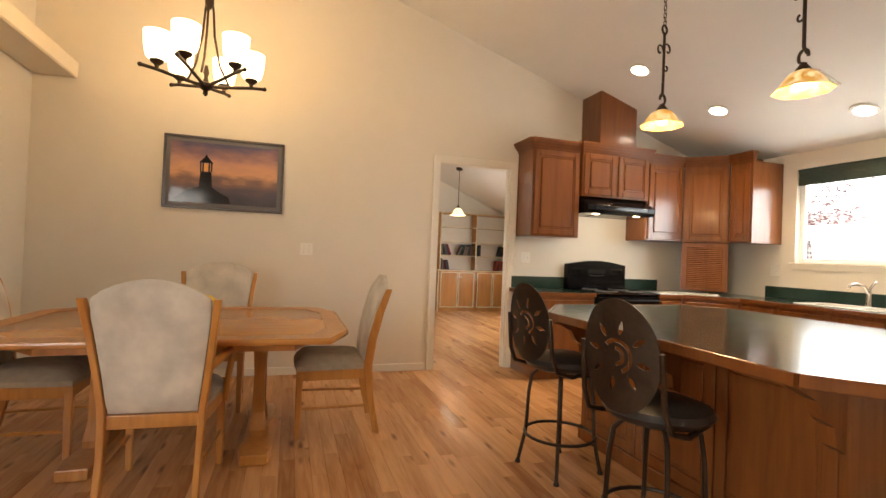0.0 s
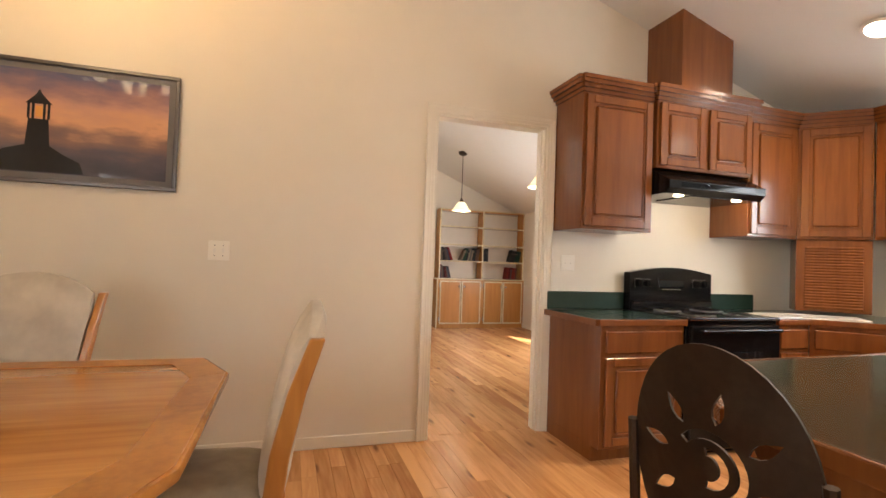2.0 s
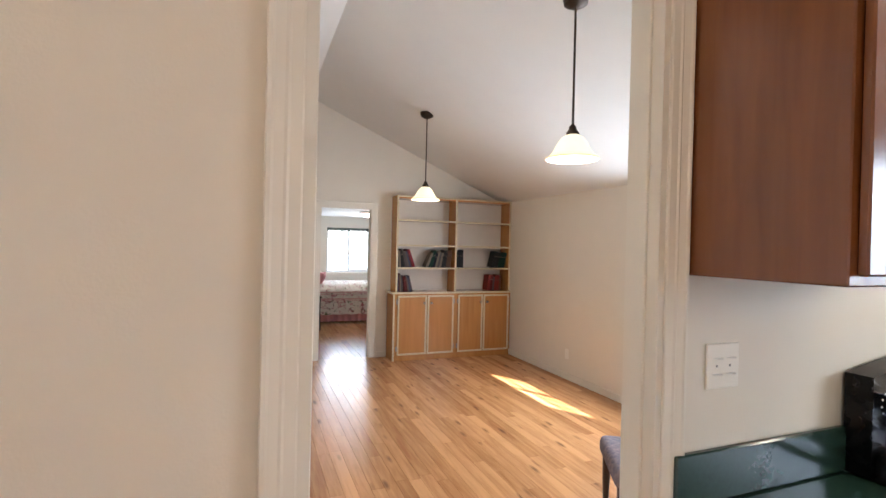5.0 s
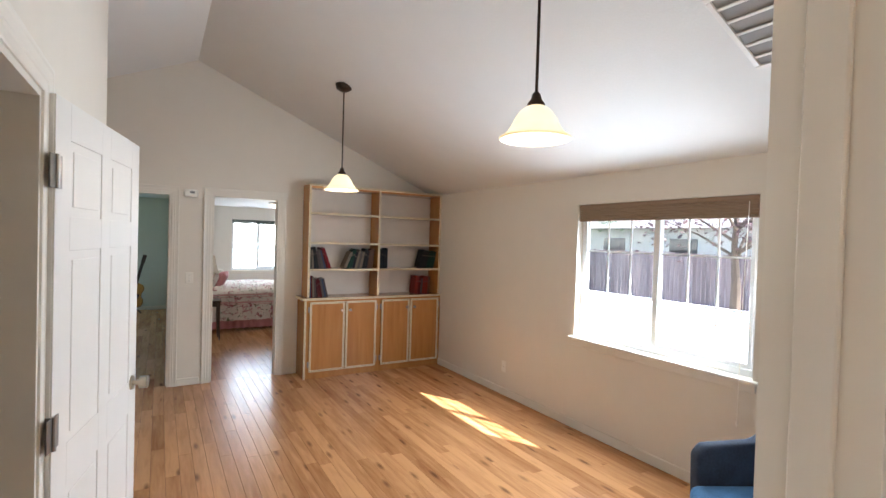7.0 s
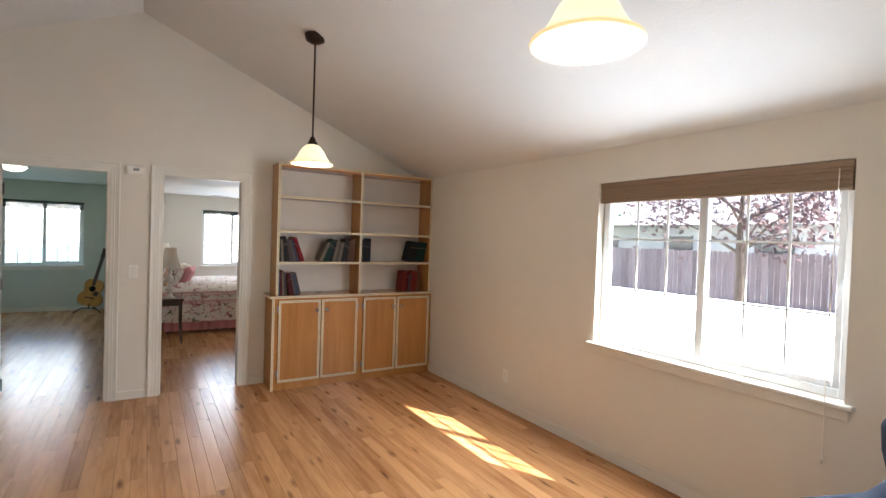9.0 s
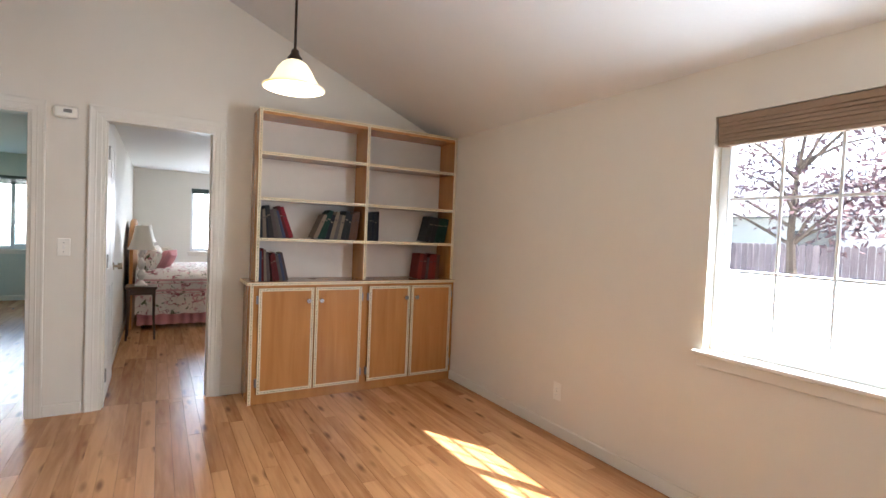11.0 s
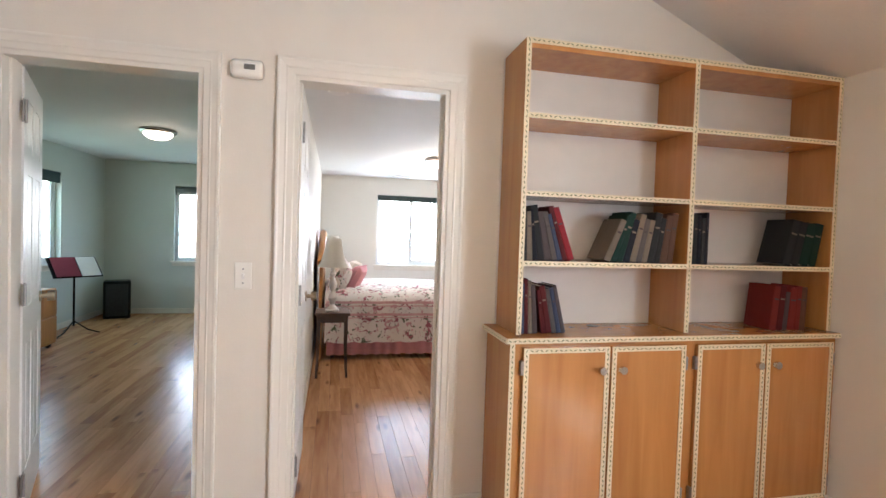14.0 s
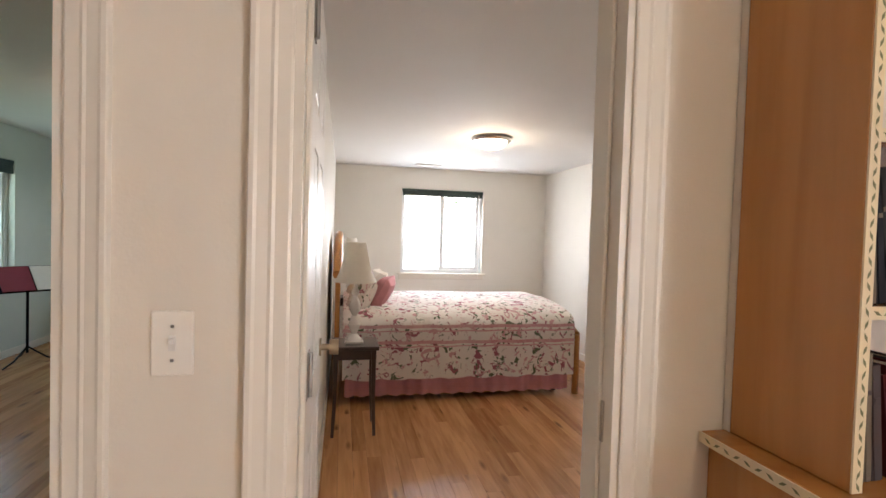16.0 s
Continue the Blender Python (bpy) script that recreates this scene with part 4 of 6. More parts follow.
# chandelier over the table
def chandelier(x, y, z):
    top = kitchen_ceiling(x) - z
    ob = thing("chandelier", pose(x, y, z), "dark bronze six-light chandelier with lit glass cups", "chandelier")
    bm = B()
    lathe(bm, [(0.0, -0.02), (0.018, 0.0), (0.014, 0.02), (0.05, 0.045), (0.055, 0.065), (0.02, 0.085), (0.012, 0.12), (0.02, 0.15), (0.01, 0.2)], seg=16)
    for i in range(3):
        a = 2 * math.pi * i / 3 + 0.5
        c0, s0 = math.cos(a), math.sin(a)
        rod(bm, [(0.16 * c0, 0.16 * s0, 0.10), (0.09 * c0, 0.09 * s0, 0.22), (0.045 * c0, 0.045 * s0, 0.42), (0.03 * c0, 0.03 * s0, 0.60), (0.02 * c0, 0.02 * s0, 0.66)], 0.008, 7)
    lathe(bm, [(0.012, 0.60), (0.03, 0.64), (0.03, 0.68), (0.01, 0.72)], seg=12)
    rod(bm, [(0, 0, 0.70), (0, 0, top - 0.02)], 0.006, 6)
    lathe(bm, [(0.07, top), (0.068, top - 0.02), (0.02, top - 0.045)], seg=18)
    done("stem", bm, M_IRON, ob, True)
    for i in range(6):
        a = 2 * math.pi * i / 6 + 0.25
        c0, s0 = math.cos(a), math.sin(a)
        bm = B()
        rod(bm, [(0.03 * c0, 0.03 * s0, 0.055), (0.20 * c0, 0.20 * s0, 0.085), (0.30 * c0, 0.30 * s0, 0.105), (0.385 * c0, 0.385 * s0, 0.115)], 0.012, 7)
        lathe(bm, [(0.013, 0.10), (0.014, 0.13), (0.04, 0.15), (0.045, 0.165)], (0.30 * c0, 0.30 * s0, 0), 14)
        lathe(bm, [(0.008, -0.014), (0.017, 0.0), (0.008, 0.014)], (0.395 * c0, 0.395 * s0, 0.116), 10)
        done("arm", bm, M_IRON, ob, True)
        bm = B()
        lathe(bm, [(0.050, 0.166), (0.070, 0.188), (0.082, 0.25), (0.088, 0.35), (0.083, 0.35), (0.076, 0.25), (0.064, 0.193), (0.044, 0.173)], (0.30 * c0, 0.30 * s0, 0), 20)
        done("glass_cup", bm, G_SHADE, ob, True)
        bulb("chandelier_bulb", (x + 0.30 * c0, y + 0.30 * s0, z + 0.39), 4.8, (1.0, 0.62, 0.28))
    return ob


chandelier(0.45, 4.90, 2.26)

# recessed lights and ceiling vent
TILT_K = math.degrees(math.atan(0.325))
for x, y in ((4.19, 5.0), (5.09, 4.93), (5.66, 3.98)):
    ob = thing("recessed_light", pose(x, y, kitchen_ceiling(x) - 0.008, 0, TILT_K, 0), "white recessed ceiling light, lit", "ceiling light", "recessed lights")
    bm = B()
    lathe(bm, [(0.078, 0.0), (0.105, -0.001), (0.103, -0.008), (0.078, -0.01)], seg=28)
    done("trim_ring", bm, M_WHITE, ob, True)
    bm = B()
    lathe(bm, [(0.0, -0.016), (0.06, -0.014), (0.078, -0.0105)], seg=24)
    done("lens", bm, G_CAN, ob, True)
    lamp = new("recessed_lamp", bpy.data.lights.new("recessed_lamp", "SPOT"))
    lamp.data.energy, lamp.data.spot_size, lamp.data.spot_blend, lamp.data.color, lamp.data.shadow_soft_size = 10, radians(125), 0.6, (1.0, 0.78, 0.52), 0.06
    lamp.location = (x, y, kitchen_ceiling(x) - 0.03)


M_DUCT = mat("grey_duct", (0.30, 0.285, 0.27), 0.7, grain=0.1)


def ceiling_vent(m, w, d, n):
    ob = thing("ceiling_vent", m, "white louvred air vent in the ceiling", "vent", "ceiling vents")
    bm = B()
    for a, b, c0, d0 in ((0, 0.025, 0, d), (w - 0.025, w, 0, d), (0.025, w - 0.025, 0, 0.025), (0.025, w - 0.025, d - 0.025, d)):
        box(bm, a, b, c0, d0, -0.012, -0.001, 0.003)
    done("frame", bm, M_WHITE, ob)
    bm = B()
    box(bm, 0.025, w - 0.025, 0.025, d - 0.025, -0.003, -0.0015)
    done("duct", bm, M_DUCT, ob)
    for i in range(1, n):
        bm = B()
        x = w * i / n
        box(bm, x - 0.008, x + 0.008, 0.025, d - 0.025, -0.011, -0.004, 0.002)
        done("louvre", bm, M_WHITE, ob)
    return ob


ceiling_vent(pose(5.0, 3.9, kitchen_ceiling(5.0), 0, TILT_K, 0), 0.26, 0.16, 7)

# picture
pic = thing("picture_frame", pose(-0.033, KW - 0.002, 1.521), "framed lighthouse sunset seascape behind glass", "picture")
PW, PH = 1.01, 0.655
bm = B()
for a, b, c0, d0 in ((0, PW, 0, 0.022), (0, PW, PH - 0.022, PH), (0, 0.022, 0.022, PH - 0.022), (PW - 0.022, PW, 0.022, PH - 0.022)):
    box(bm, a, b, -0.028, 0, c0, d0, 0.004)
done("frame", bm, mat("grey_metal_frame", (0.12, 0.11, 0.11), 0.3, 0.6, grain=0.1), pic)
bm = B()
box(bm, 0.022, PW - 0.022, -0.012, -0.001, 0.022, PH - 0.022)
done("mount", bm, mat("grey_mount", (0.16, 0.15, 0.16), 0.6, grain=0.05), pic)


def sunset():
    m = bpy.data.materials.new("sunset_print")
    m.use_nodes = True
    nt = m.node_tree
    b = nt.nodes["Principled BSDF"]
    tc = nt.nodes.new("ShaderNodeTexCoord")
    sp = nt.nodes.new("ShaderNodeSeparateXYZ")
    nt.links.new(tc.outputs["Object"], sp.inputs[0])
    mp = nt.nodes.new("ShaderNodeMapping")
    mp.inputs["Scale"].default_value = (3, 1, 8)
    nt.links.new(tc.outputs["Object"], mp.inputs["Vector"])
    n = nt.nodes.new("ShaderNodeTexNoise")
    n.inputs["Scale"].default_value, n.inputs["Detail"].default_value = 1.4, 7
    nt.links.new(mp.outputs["Vector"], n.inputs["Vector"])
    a = nt.nodes.new("ShaderNodeMath")
    a.operation, a.inputs[1].default_value = "MULTIPLY_ADD", 0.28
    nt.links.new(n.outputs["Fac"], a.inputs[0])
    o = nt.nodes.new("ShaderNodeMath")
    o.operation, o.inputs[1].default_value = "SUBTRACT", 0.14
    nt.links.new(sp.outputs["Z"], o.inputs[0])
    nt.links.new(o.outputs[0], a.inputs[2])
    r = nt.nodes.new("ShaderNodeValToRGB")
    stops = [(0.0, (0.05, 0.055, 0.08)), (0.18, (0.12, 0.105, 0.13)), (0.27, (0.26, 0.16, 0.14)), (0.34, (0.66, 0.36, 0.22)), (0.43, (0.52, 0.29, 0.23)), (0.51, (0.30, 0.18, 0.20)), (0.60, (0.11, 0.11, 0.19))]
    while len(r.color_ramp.elements) < len(stops):
        r.color_ramp.elements.new(0.5)
    for e, (p, c0) in zip(r.color_ramp.elements, stops):
        e.position, e.color = p, (*c0, 1)
    nt.links.new(a.outputs[0], r.inputs["Fac"])
    nt.links.new(r.outputs["Color"], b.inputs["Base Color"])
    b.inputs["Roughness"].default_value = 0.06
    return m


bm = B()
box(bm, 0.055, PW - 0.055, -0.0145, -0.0125, 0.055, PH - 0.055)
done("print", bm, sunset(), pic)
bm = B()
M_DARKINK = mat("dark_ink", (0.018, 0.018, 0.022), 0.1, grain=0.2)
solid(bm, [(0.06, -0.0152, 0.06), (0.56, -0.0152, 0.06), (0.54, -0.0152, 0.12), (0.46, -0.0152, 0.16), (0.40, -0.0152, 0.20), (0.39, -0.0152, 0.34), (0.30, -0.0152, 0.34), (0.29, -0.0152, 0.20), (0.20, -0.0152, 0.17), (0.12, -0.0152, 0.11)], (0, 0.0004, 0))
solid(bm, [(0.285, -0.0152, 0.42), (0.405, -0.0152, 0.42), (0.36, -0.0152, 0.47), (0.345, -0.0152, 0.50), (0.33, -0.0152, 0.47)], (0, 0.0004, 0))
for x in (0.30, 0.32, 0.37, 0.39):
    box(bm, x - 0.006, x + 0.006, -0.0154, -0.0150, 0.34, 0.42)
done("lighthouse_silhouette", bm, M_DARKINK, pic)
bm = B()
box(bm, 0.33, 0.362, -0.0153, -0.0149, 0.35, 0.41)
done("lantern", bm, mat("lantern_ink", (0.75, 0.38, 0.12), 0.1), pic)


# switches and outlets
def wall_plate(m, gangs, kind, label):
    ob = thing(kind, m, label, "switch" if "switch" in kind else "outlet", kind + " plates")
    w = 0.07 + 0.046 * (gangs - 1)
    bm = B()
    box(bm, -w / 2, w / 2, -0.006, -0.001, -0.0575, 0.0575, 0.003)
    done("plate", bm, M_PLASTIC, ob)
    for g in range(gangs):
        x = (g - (gangs - 1) / 2) * 0.046
        if "switch" in kind:
            bm = B()
            box(bm, x - 0.006, x + 0.006, -0.008, -0.006, -0.013, 0.013)
            box(bm, x - 0.004, x + 0.004, -0.018, -0.007, 0.001, 0.010, 0.001)
            done("toggle", bm, M_WHITE, ob)
        else:
            for z in (-0.02, 0.02):
                bm = B()
                lathe(bm, [(0.0, 0), (0.015, 0), (0.015, 0.001)], (x, -0.0065, z), 12)
                done("socket", bm, M_WHITE, ob)
        for z in (-0.030, 0.030) if "switch" in kind else (0.0,):
            bm = B()
            box(bm, x - 0.003, x + 0.003, -0.0075, -0.0055, z - 0.003, z + 0.003, 0.001)
            done("screw", bm, M_STEEL, ob)
    return ob


wall_plate(pose(1.215, KW, 1.20), 2, "light_switch", "cream double light switch plate on the wall")
wall_plate(pose(3.55, KW, 1.205), 2, "wall_outlet", "cream double outlet plate above the counter")
wall_plate(pose(KR, 5.10, 1.17, 0, 0, -90), 2, "wall_outlet", "cream outlet plate beside the window")


# ---- dining table and chairs ----
tab = thing("dining_table", pose(0, 0, 0), "honey oak dining table with clipped corners and pedestals", "dining table")
X0, X1, Y0, Y1, ZT = -0.46, 1.41, 3.73, 5.17, 0.735
cl = 0.24
TP = [(X0 + cl, Y0), (X1 - cl * 0.5, Y0), (X1, Y0 + cl * 1.2), (X1, Y1 - cl * 1.2), (X1 - cl * 0.5, Y1), (X0 + cl, Y1), (X0, Y1 - cl), (X0, Y0 + cl)]
bm = B()
prism(bm, TP, ZT - 0.032, ZT, 0.008)
done("top", bm, M_OAKX, tab, True)
bm = B()
for k in range(len(TP)):
    (ax, ay), (bx, by) = TP[k], TP[(k + 1) % len(TP)]
    cxm, cym = (X0 + X1) / 2, (Y0 + Y1) / 2
    ia = (ax + (cxm - ax) * 0.13, ay + (cym - ay) * 0.17)
    ib = (bx + (cxm - bx) * 0.13, by + (cym - by) * 0.17)
    oa = (ax + (cxm - ax) * 0.012, ay + (cym - ay) * 0.014)
    ob2 = (bx + (cxm - bx) * 0.012, by + (cym - by) * 0.014)
    g = 0.004
    prism(bm, [oa, ob2, (ib[0], ib[1]), (ia[0], ia[1])], ZT - 0.002, ZT + 0.0015 + 0.0004 * (k % 2))
done("border_plank", bm, M_OAK, tab)
bm = B()
prism(bm, [(x + ((X0 + X1) / 2 - x) * 0.22, y + ((Y0 + Y1) / 2 - y) * 0.22) for x, y in TP], ZT - 0.09, ZT - 0.03)
done("apron", bm, M_OAK, tab)
for px in (0.08, 0.92):
    for y in (4.30, 4.58):
        bm = B()
        prof = [(0.045, 0.06), (0.05, 0.10), (0.034, 0.20), (0.030, 0.45), (0.04, 0.60), (0.055, 0.65)]
        for (wa, za), (wb, zb) in zip(prof, prof[1:]):
            v = [bm.verts.new((px + sx * w, y + sy * w, z)) for w, z in ((wa, za), (wb, zb)) for sx, sy in ((-1, -1), (1, -1), (1, 1), (-1, 1))]
            for q in ((0, 1, 5, 4), (1, 2, 6, 5), (2, 3, 7, 6), (3, 0, 4, 7)):
                bm.faces.new([v[i] for i in q])
        done("pedestal_leg", bm, M_OAK, tab)
    bm = B()
    prism(bm, [(px - 0.07, 3.98), (px + 0.07, 3.98), (px + 0.09, 4.1), (px + 0.06, 4.25), (px + 0.06, 4.65), (px + 0.09, 4.8), (px + 0.07, 4.92), (px - 0.07, 4.92), (px - 0.09, 4.8), (px - 0.06, 4.65), (px - 0.06, 4.25), (px - 0.09, 4.1)], 0, 0.062, 0.008)
    done("pedestal_foot", bm, M_OAK, tab)


def dining_chair(m, arms=False):
    """Local: the sitter faces +x; the back stands at -x."""
    ob = thing("dining_chair", m, "honey oak armchair with cream velvet back and seat" if arms else "honey oak dining chair with cream velvet back and taupe seat", "dining chair", "chairs round the dining table")
    hw = 0.235
    for sy in (-1, 1):
        bm = B()
        pts = [(-0.285, 0.0, 0.020), (-0.235, 0.24, 0.024), (-0.215, 0.44, 0.028), (-0.235, 0.62, 0.028), (-0.275, 0.80, 0.025), (-0.325, 0.955, 0.021)]
        prev = None
        for x, z, w in pts:
            yy = sy * (0.197 + 0.066 * max(0, z - 0.40) / 0.55)
            cur = [bm.verts.new(p) for p in ((x - w, yy - 0.015, z), (x + w, yy - 0.015, z), (x + w, yy + 0.015, z), (x - w, yy + 0.015, z))]
            if prev:
                for k in range(4):
                    bm.faces.new((prev[k], prev[(k + 1) % 4], cur[(k + 1) % 4], cur[k]))
            else:
                bm.faces.new(cur[::-1])
            prev = cur
        bm.faces.new(prev)
        bmesh.ops.bevel(bm, geom=[e for e in bm.edges], offset=0.004, segments=1, affect="EDGES")
        done("back_post", bm, M_OAK, ob)
        bm = B()
        y0, y1 = sorted((sy * (hw + 0.005), sy * (hw - 0.037)))
        v = box(bm, 0.195, 0.237, y0, y1, 0, 0.40)
        for q in v[:4]:
            q.co.x += 0.008 if q.co.x < 0.21 else -0.004
            q.co.y -= sy * 0.006 * (1 if abs(q.co.y) > hw - 0.01 else -1)
        bmesh.ops.bevel(bm, geom=list(bm.edges), offset=0.004, segments=1, affect="EDGES")
        done("leg", bm, M_OAK, ob)
        bm = B()
        rod(bm, [(-0.235, sy * 0.197, 0.185), (0.21, sy * (hw - 0.016), 0.185)], 0.010, 6)
        done("stretcher", bm, M_OAK, ob)
        if arms:
            bm = B()
            yy = sy * (hw + 0.022)
            rod(bm, [(-0.245, sy * 0.225, 0.63), (-0.12, yy, 0.655), (0.06, yy + sy * 0.02, 0.66), (0.17, yy + sy * 0.02, 0.645), (0.20, yy + sy * 0.02, 0.625)], 0.019, 8)
            rod(bm, [(0.15, yy + sy * 0.018, 0.645), (0.115, yy + sy * 0.006, 0.53), (0.13, yy - sy * 0.008, 0.44), (0.16, yy - sy * 0.014, 0.37)], 0.017, 8)
            done("arm", bm, M_OAK, ob, True)
    bm = B()
    prism(bm, [(-0.225, -0.208), (0.236, -hw - 0.004), (0.236, hw + 0.004), (-0.225, 0.208)], 0.362, 0.425, 0.005)
    done("seat_rail", bm, M_OAK, ob)
    # domed seat, rounder in front
    bm = B()
    n = 10
    top, rim = {}, []
    for i in range(n + 1):
        for j in range(n + 1):
            u, v = i / n, j / n * 2 - 1
            x = -0.21 + u * (0.468 - 0.022 * v * v)
            y = v * (0.208 + 0.036 * u) * (1.0 + 0.02 * math.sin(math.pi * u))
            z = 0.455 + 0.062 * (1 - abs(v) ** 5) ** 0.6 * (1 - abs(2 * u - 1) ** 6) ** 0.6
            top[i, j] = bm.verts.new((x, y, z))
    for i in range(n):
        for j in range(n):
            bm.faces.new((top[i, j], top[i + 1, j], top[i + 1, j + 1], top[i, j + 1]))
    per = [(i, 0) for i in range(n)] + [(n, j) for j in range(n)] + [(i, n) for i in range(n, 0, -1)] + [(0, j) for j in range(n, 0, -1)]
    low = [bm.verts.new((top[p].co.x * 0.985, top[p].co.y * 0.985, 0.426)) for p in per]
    for k in range(len(per)):
        q = (k + 1) % len(per)
        bm.faces.new((top[per[k]], top[per[q]], low[q], low[k]))
    bm.faces.new(low)
    done("seat", bm, M_SEAT, ob, True)
    # upholstered back: fan shaped, proud of the posts, arched above them
    bm = B()
    ny, nz = 10, 12
    grid = {}
    for side in (0, 1):
        for j in range(nz + 1):
            for i in range(ny + 1):
                u, v = i / ny * 2 - 1, j / nz
                z = 0.435 + v * (0.52 + 0.085 * (1 - u * u))
                y = u * (0.181 + 0.062 * v) * (1 - 0.05 * max(0, v - 0.85) / 0.15 * abs(u) ** 3)
                zc = min(z, 1.0)
                xc = -0.213 - 0.05 * (zc - 0.44) - 0.27 * (zc - 0.44) ** 2
                puff = 0.044 * (1 - 0.55 * abs(u) ** 6) * (1 - 0.75 * abs(2 * v - 1) ** 8) + 0.004
                grid[side, i, j] = bm.verts.new((xc + (puff if side else -puff), y, z))
    for side in (0, 1):
        for j in range(nz):
            for i in range(ny):
                bm.faces.new((grid[side, i, j], grid[side, i + 1, j], grid[side, i + 1, j + 1], grid[side, i, j + 1]))
    per = [(i, 0) for i in range(ny)] + [(ny, j) for j in range(nz)] + [(i, nz) for i in range(ny, 0, -1)] + [(0, j) for j in range(nz, 0, -1)]
    for (a, b), (c1, d1) in zip(per, per[1:] + per[:1]):
        bm.faces.new((grid[0, a, b], grid[0, c1, d1], grid[1, c1, d1], grid[1, a, b]))
    done("back_cushion", bm, M_VELVET, ob, True)
    return ob


ch = dining_chair(pose(1.375, 4.56, 0, 0, 0, 179))
copy_thing(ch, pose(-0.24, 4.40, 0, 0, 0, 2))
copy_thing(ch, pose(0.53, 5.15, 0, 0, 0, -90) @ Matrix.Scale(1.03, 4))
dining_chair(pose(0.515, 3.85, 0, 0, 0, 88), arms=True)

# fruit bowl
bowl = thing("fruit_bowl", pose(0.46, 4.55, ZT + 0.002), "glass bowl of oranges and bananas on the table", "fruit bowl")
bm = B()
lathe(bm, [(0.05, 0.0), (0.06, 0.006), (0.12, 0.035), (0.15, 0.06), (0.146, 0.062), (0.115, 0.04), (0.055, 0.012)], seg=28)
done("bowl", bm, M_CERAMIC, bowl, True)
M_ORANGE = mat("orange_peel", (0.75, 0.24, 0.02), 0.45, grain=0.12, scale=90, bump=0.3)
M_BANANA = mat("banana_skin", (0.72, 0.50, 0.06), 0.5, grain=0.15, scale=30)
for x, y, z in ((0.05, -0.05, 0.075), (-0.05, -0.03, 0.072), (0.0, 0.05, 0.07), (-0.01, -0.01, 0.12)):
    bm = B()
    bmesh.ops.create_icosphere(bm, subdivisions=3, radius=0.04)
    bmesh.ops.scale(bm, vec=(1, 1, 0.94), verts=bm.verts)
    bmesh.ops.translate(bm, vec=(x, y, z), verts=bm.verts)
    done("orange", bm, M_ORANGE, bowl, True)
for k in range(3):
    bm = B()
    rod(bm, [(0.02, 0.02 + 0.03 * k, 0.10), (0.07, 0.03 + 0.03 * k, 0.125), (0.12, 0.025 + 0.03 * k, 0.12), (0.155, 0.01 + 0.03 * k, 0.10)], 0.017, 8, r_end=0.010)
    done("banana", bm, M_BANANA, bowl, True)


# ---- living room ----
bc = thing("bookcase", pose(4.11, 0, 0), "maple built-in bookcase with patterned edging and four doors", "bookcase")
SWID, UF, LF, SB = 1.70, 11.085, 11.045, LB - 0.003
LTOP, UTOP = 0.888, 2.135
SHELF_Z = (1.204, 1.50, 1.826)
MIDX = 0.865
for x in (0.035, MIDX - 0.012, SWID - 0.028):
    bm = B()
    box(bm, x, x + 0.024, UF, SB - 0.02, LTOP + 0.001, UTOP, 0.002)
    done("upright", bm, M_MAPLE, bc)
bm = B()
box(bm, 0.0353, SWID - 0.0043, SB - 0.02, SB, LTOP + 0.001, UTOP)
done("back_board", bm, M_MAPLE_IN, bc)
for za in SHELF_Z + (UTOP - 0.02,):
    for a, b in ((0.059, MIDX - 0.012), (MIDX + 0.012, SWID - 0.028)):
        bm = B()
        box(bm, a, b, UF + 0.002, SB - 0.021, za - 0.02, za, 0.001)
        done("shelf", bm, M_MAPLE, bc)
bm = B()
box(bm, 0, SWID, LF + 0.012, SB, 0.0, LTOP - 0.026, 0.002)
box(bm, -0.022, SWID - 0.001, LF - 0.012, SB, LTOP - 0.025, LTOP, 0.003)
done("base_unit", bm, M_MAPLE, bc)


def edging(ob, runs, y, w=0.022):
    """Cream banding with small dark leaf marks; runs are (x0, z0, x1, z1)."""
    bm, bd = B(), B()
    for x0, z0, x1, z1 in runs:
        if abs(x1 - x0) > abs(z1 - z0):
            box(bm, x0, x1, y - 0.003, y, z0 - w / 2, z0 + w / 2)
        else:
            box(bm, x0 - w / 2, x0 + w / 2, y - 0.0034, y, z0, z1)
        n = max(2, int(math.hypot(x1 - x0, z1 - z0) / 0.021))
        for k in range(n):
            f = (k + 0.5) / n
            cx, cz, s = x0 + (x1 - x0) * f, z0 + (z1 - z0) * f, 1 if k % 2 else -1
            if abs(x1 - x0) > abs(z1 - z0):
                q = [(cx - 0.009, cz - s * 0.004), (cx + 0.001, cz - s * 0.0032), (cx + 0.009, cz + s * 0.004), (cx - 0.001, cz + s * 0.0028)]
            else:
                q = [(cx - s * 0.004, cz - 0.009), (cx - s * 0.0032, cz + 0.001), (cx + s * 0.004, cz + 0.009), (cx + s * 0.0028, cz - 0.001)]
            bd.faces.new([bd.verts.new((px, y - 0.0042, pz)) for px, pz in q])
    done("edge_band", bm, M_EDGE, ob)
    tagged(done("edge_pattern", bd, M_EDGE_DOT, ob), kind="stuff")


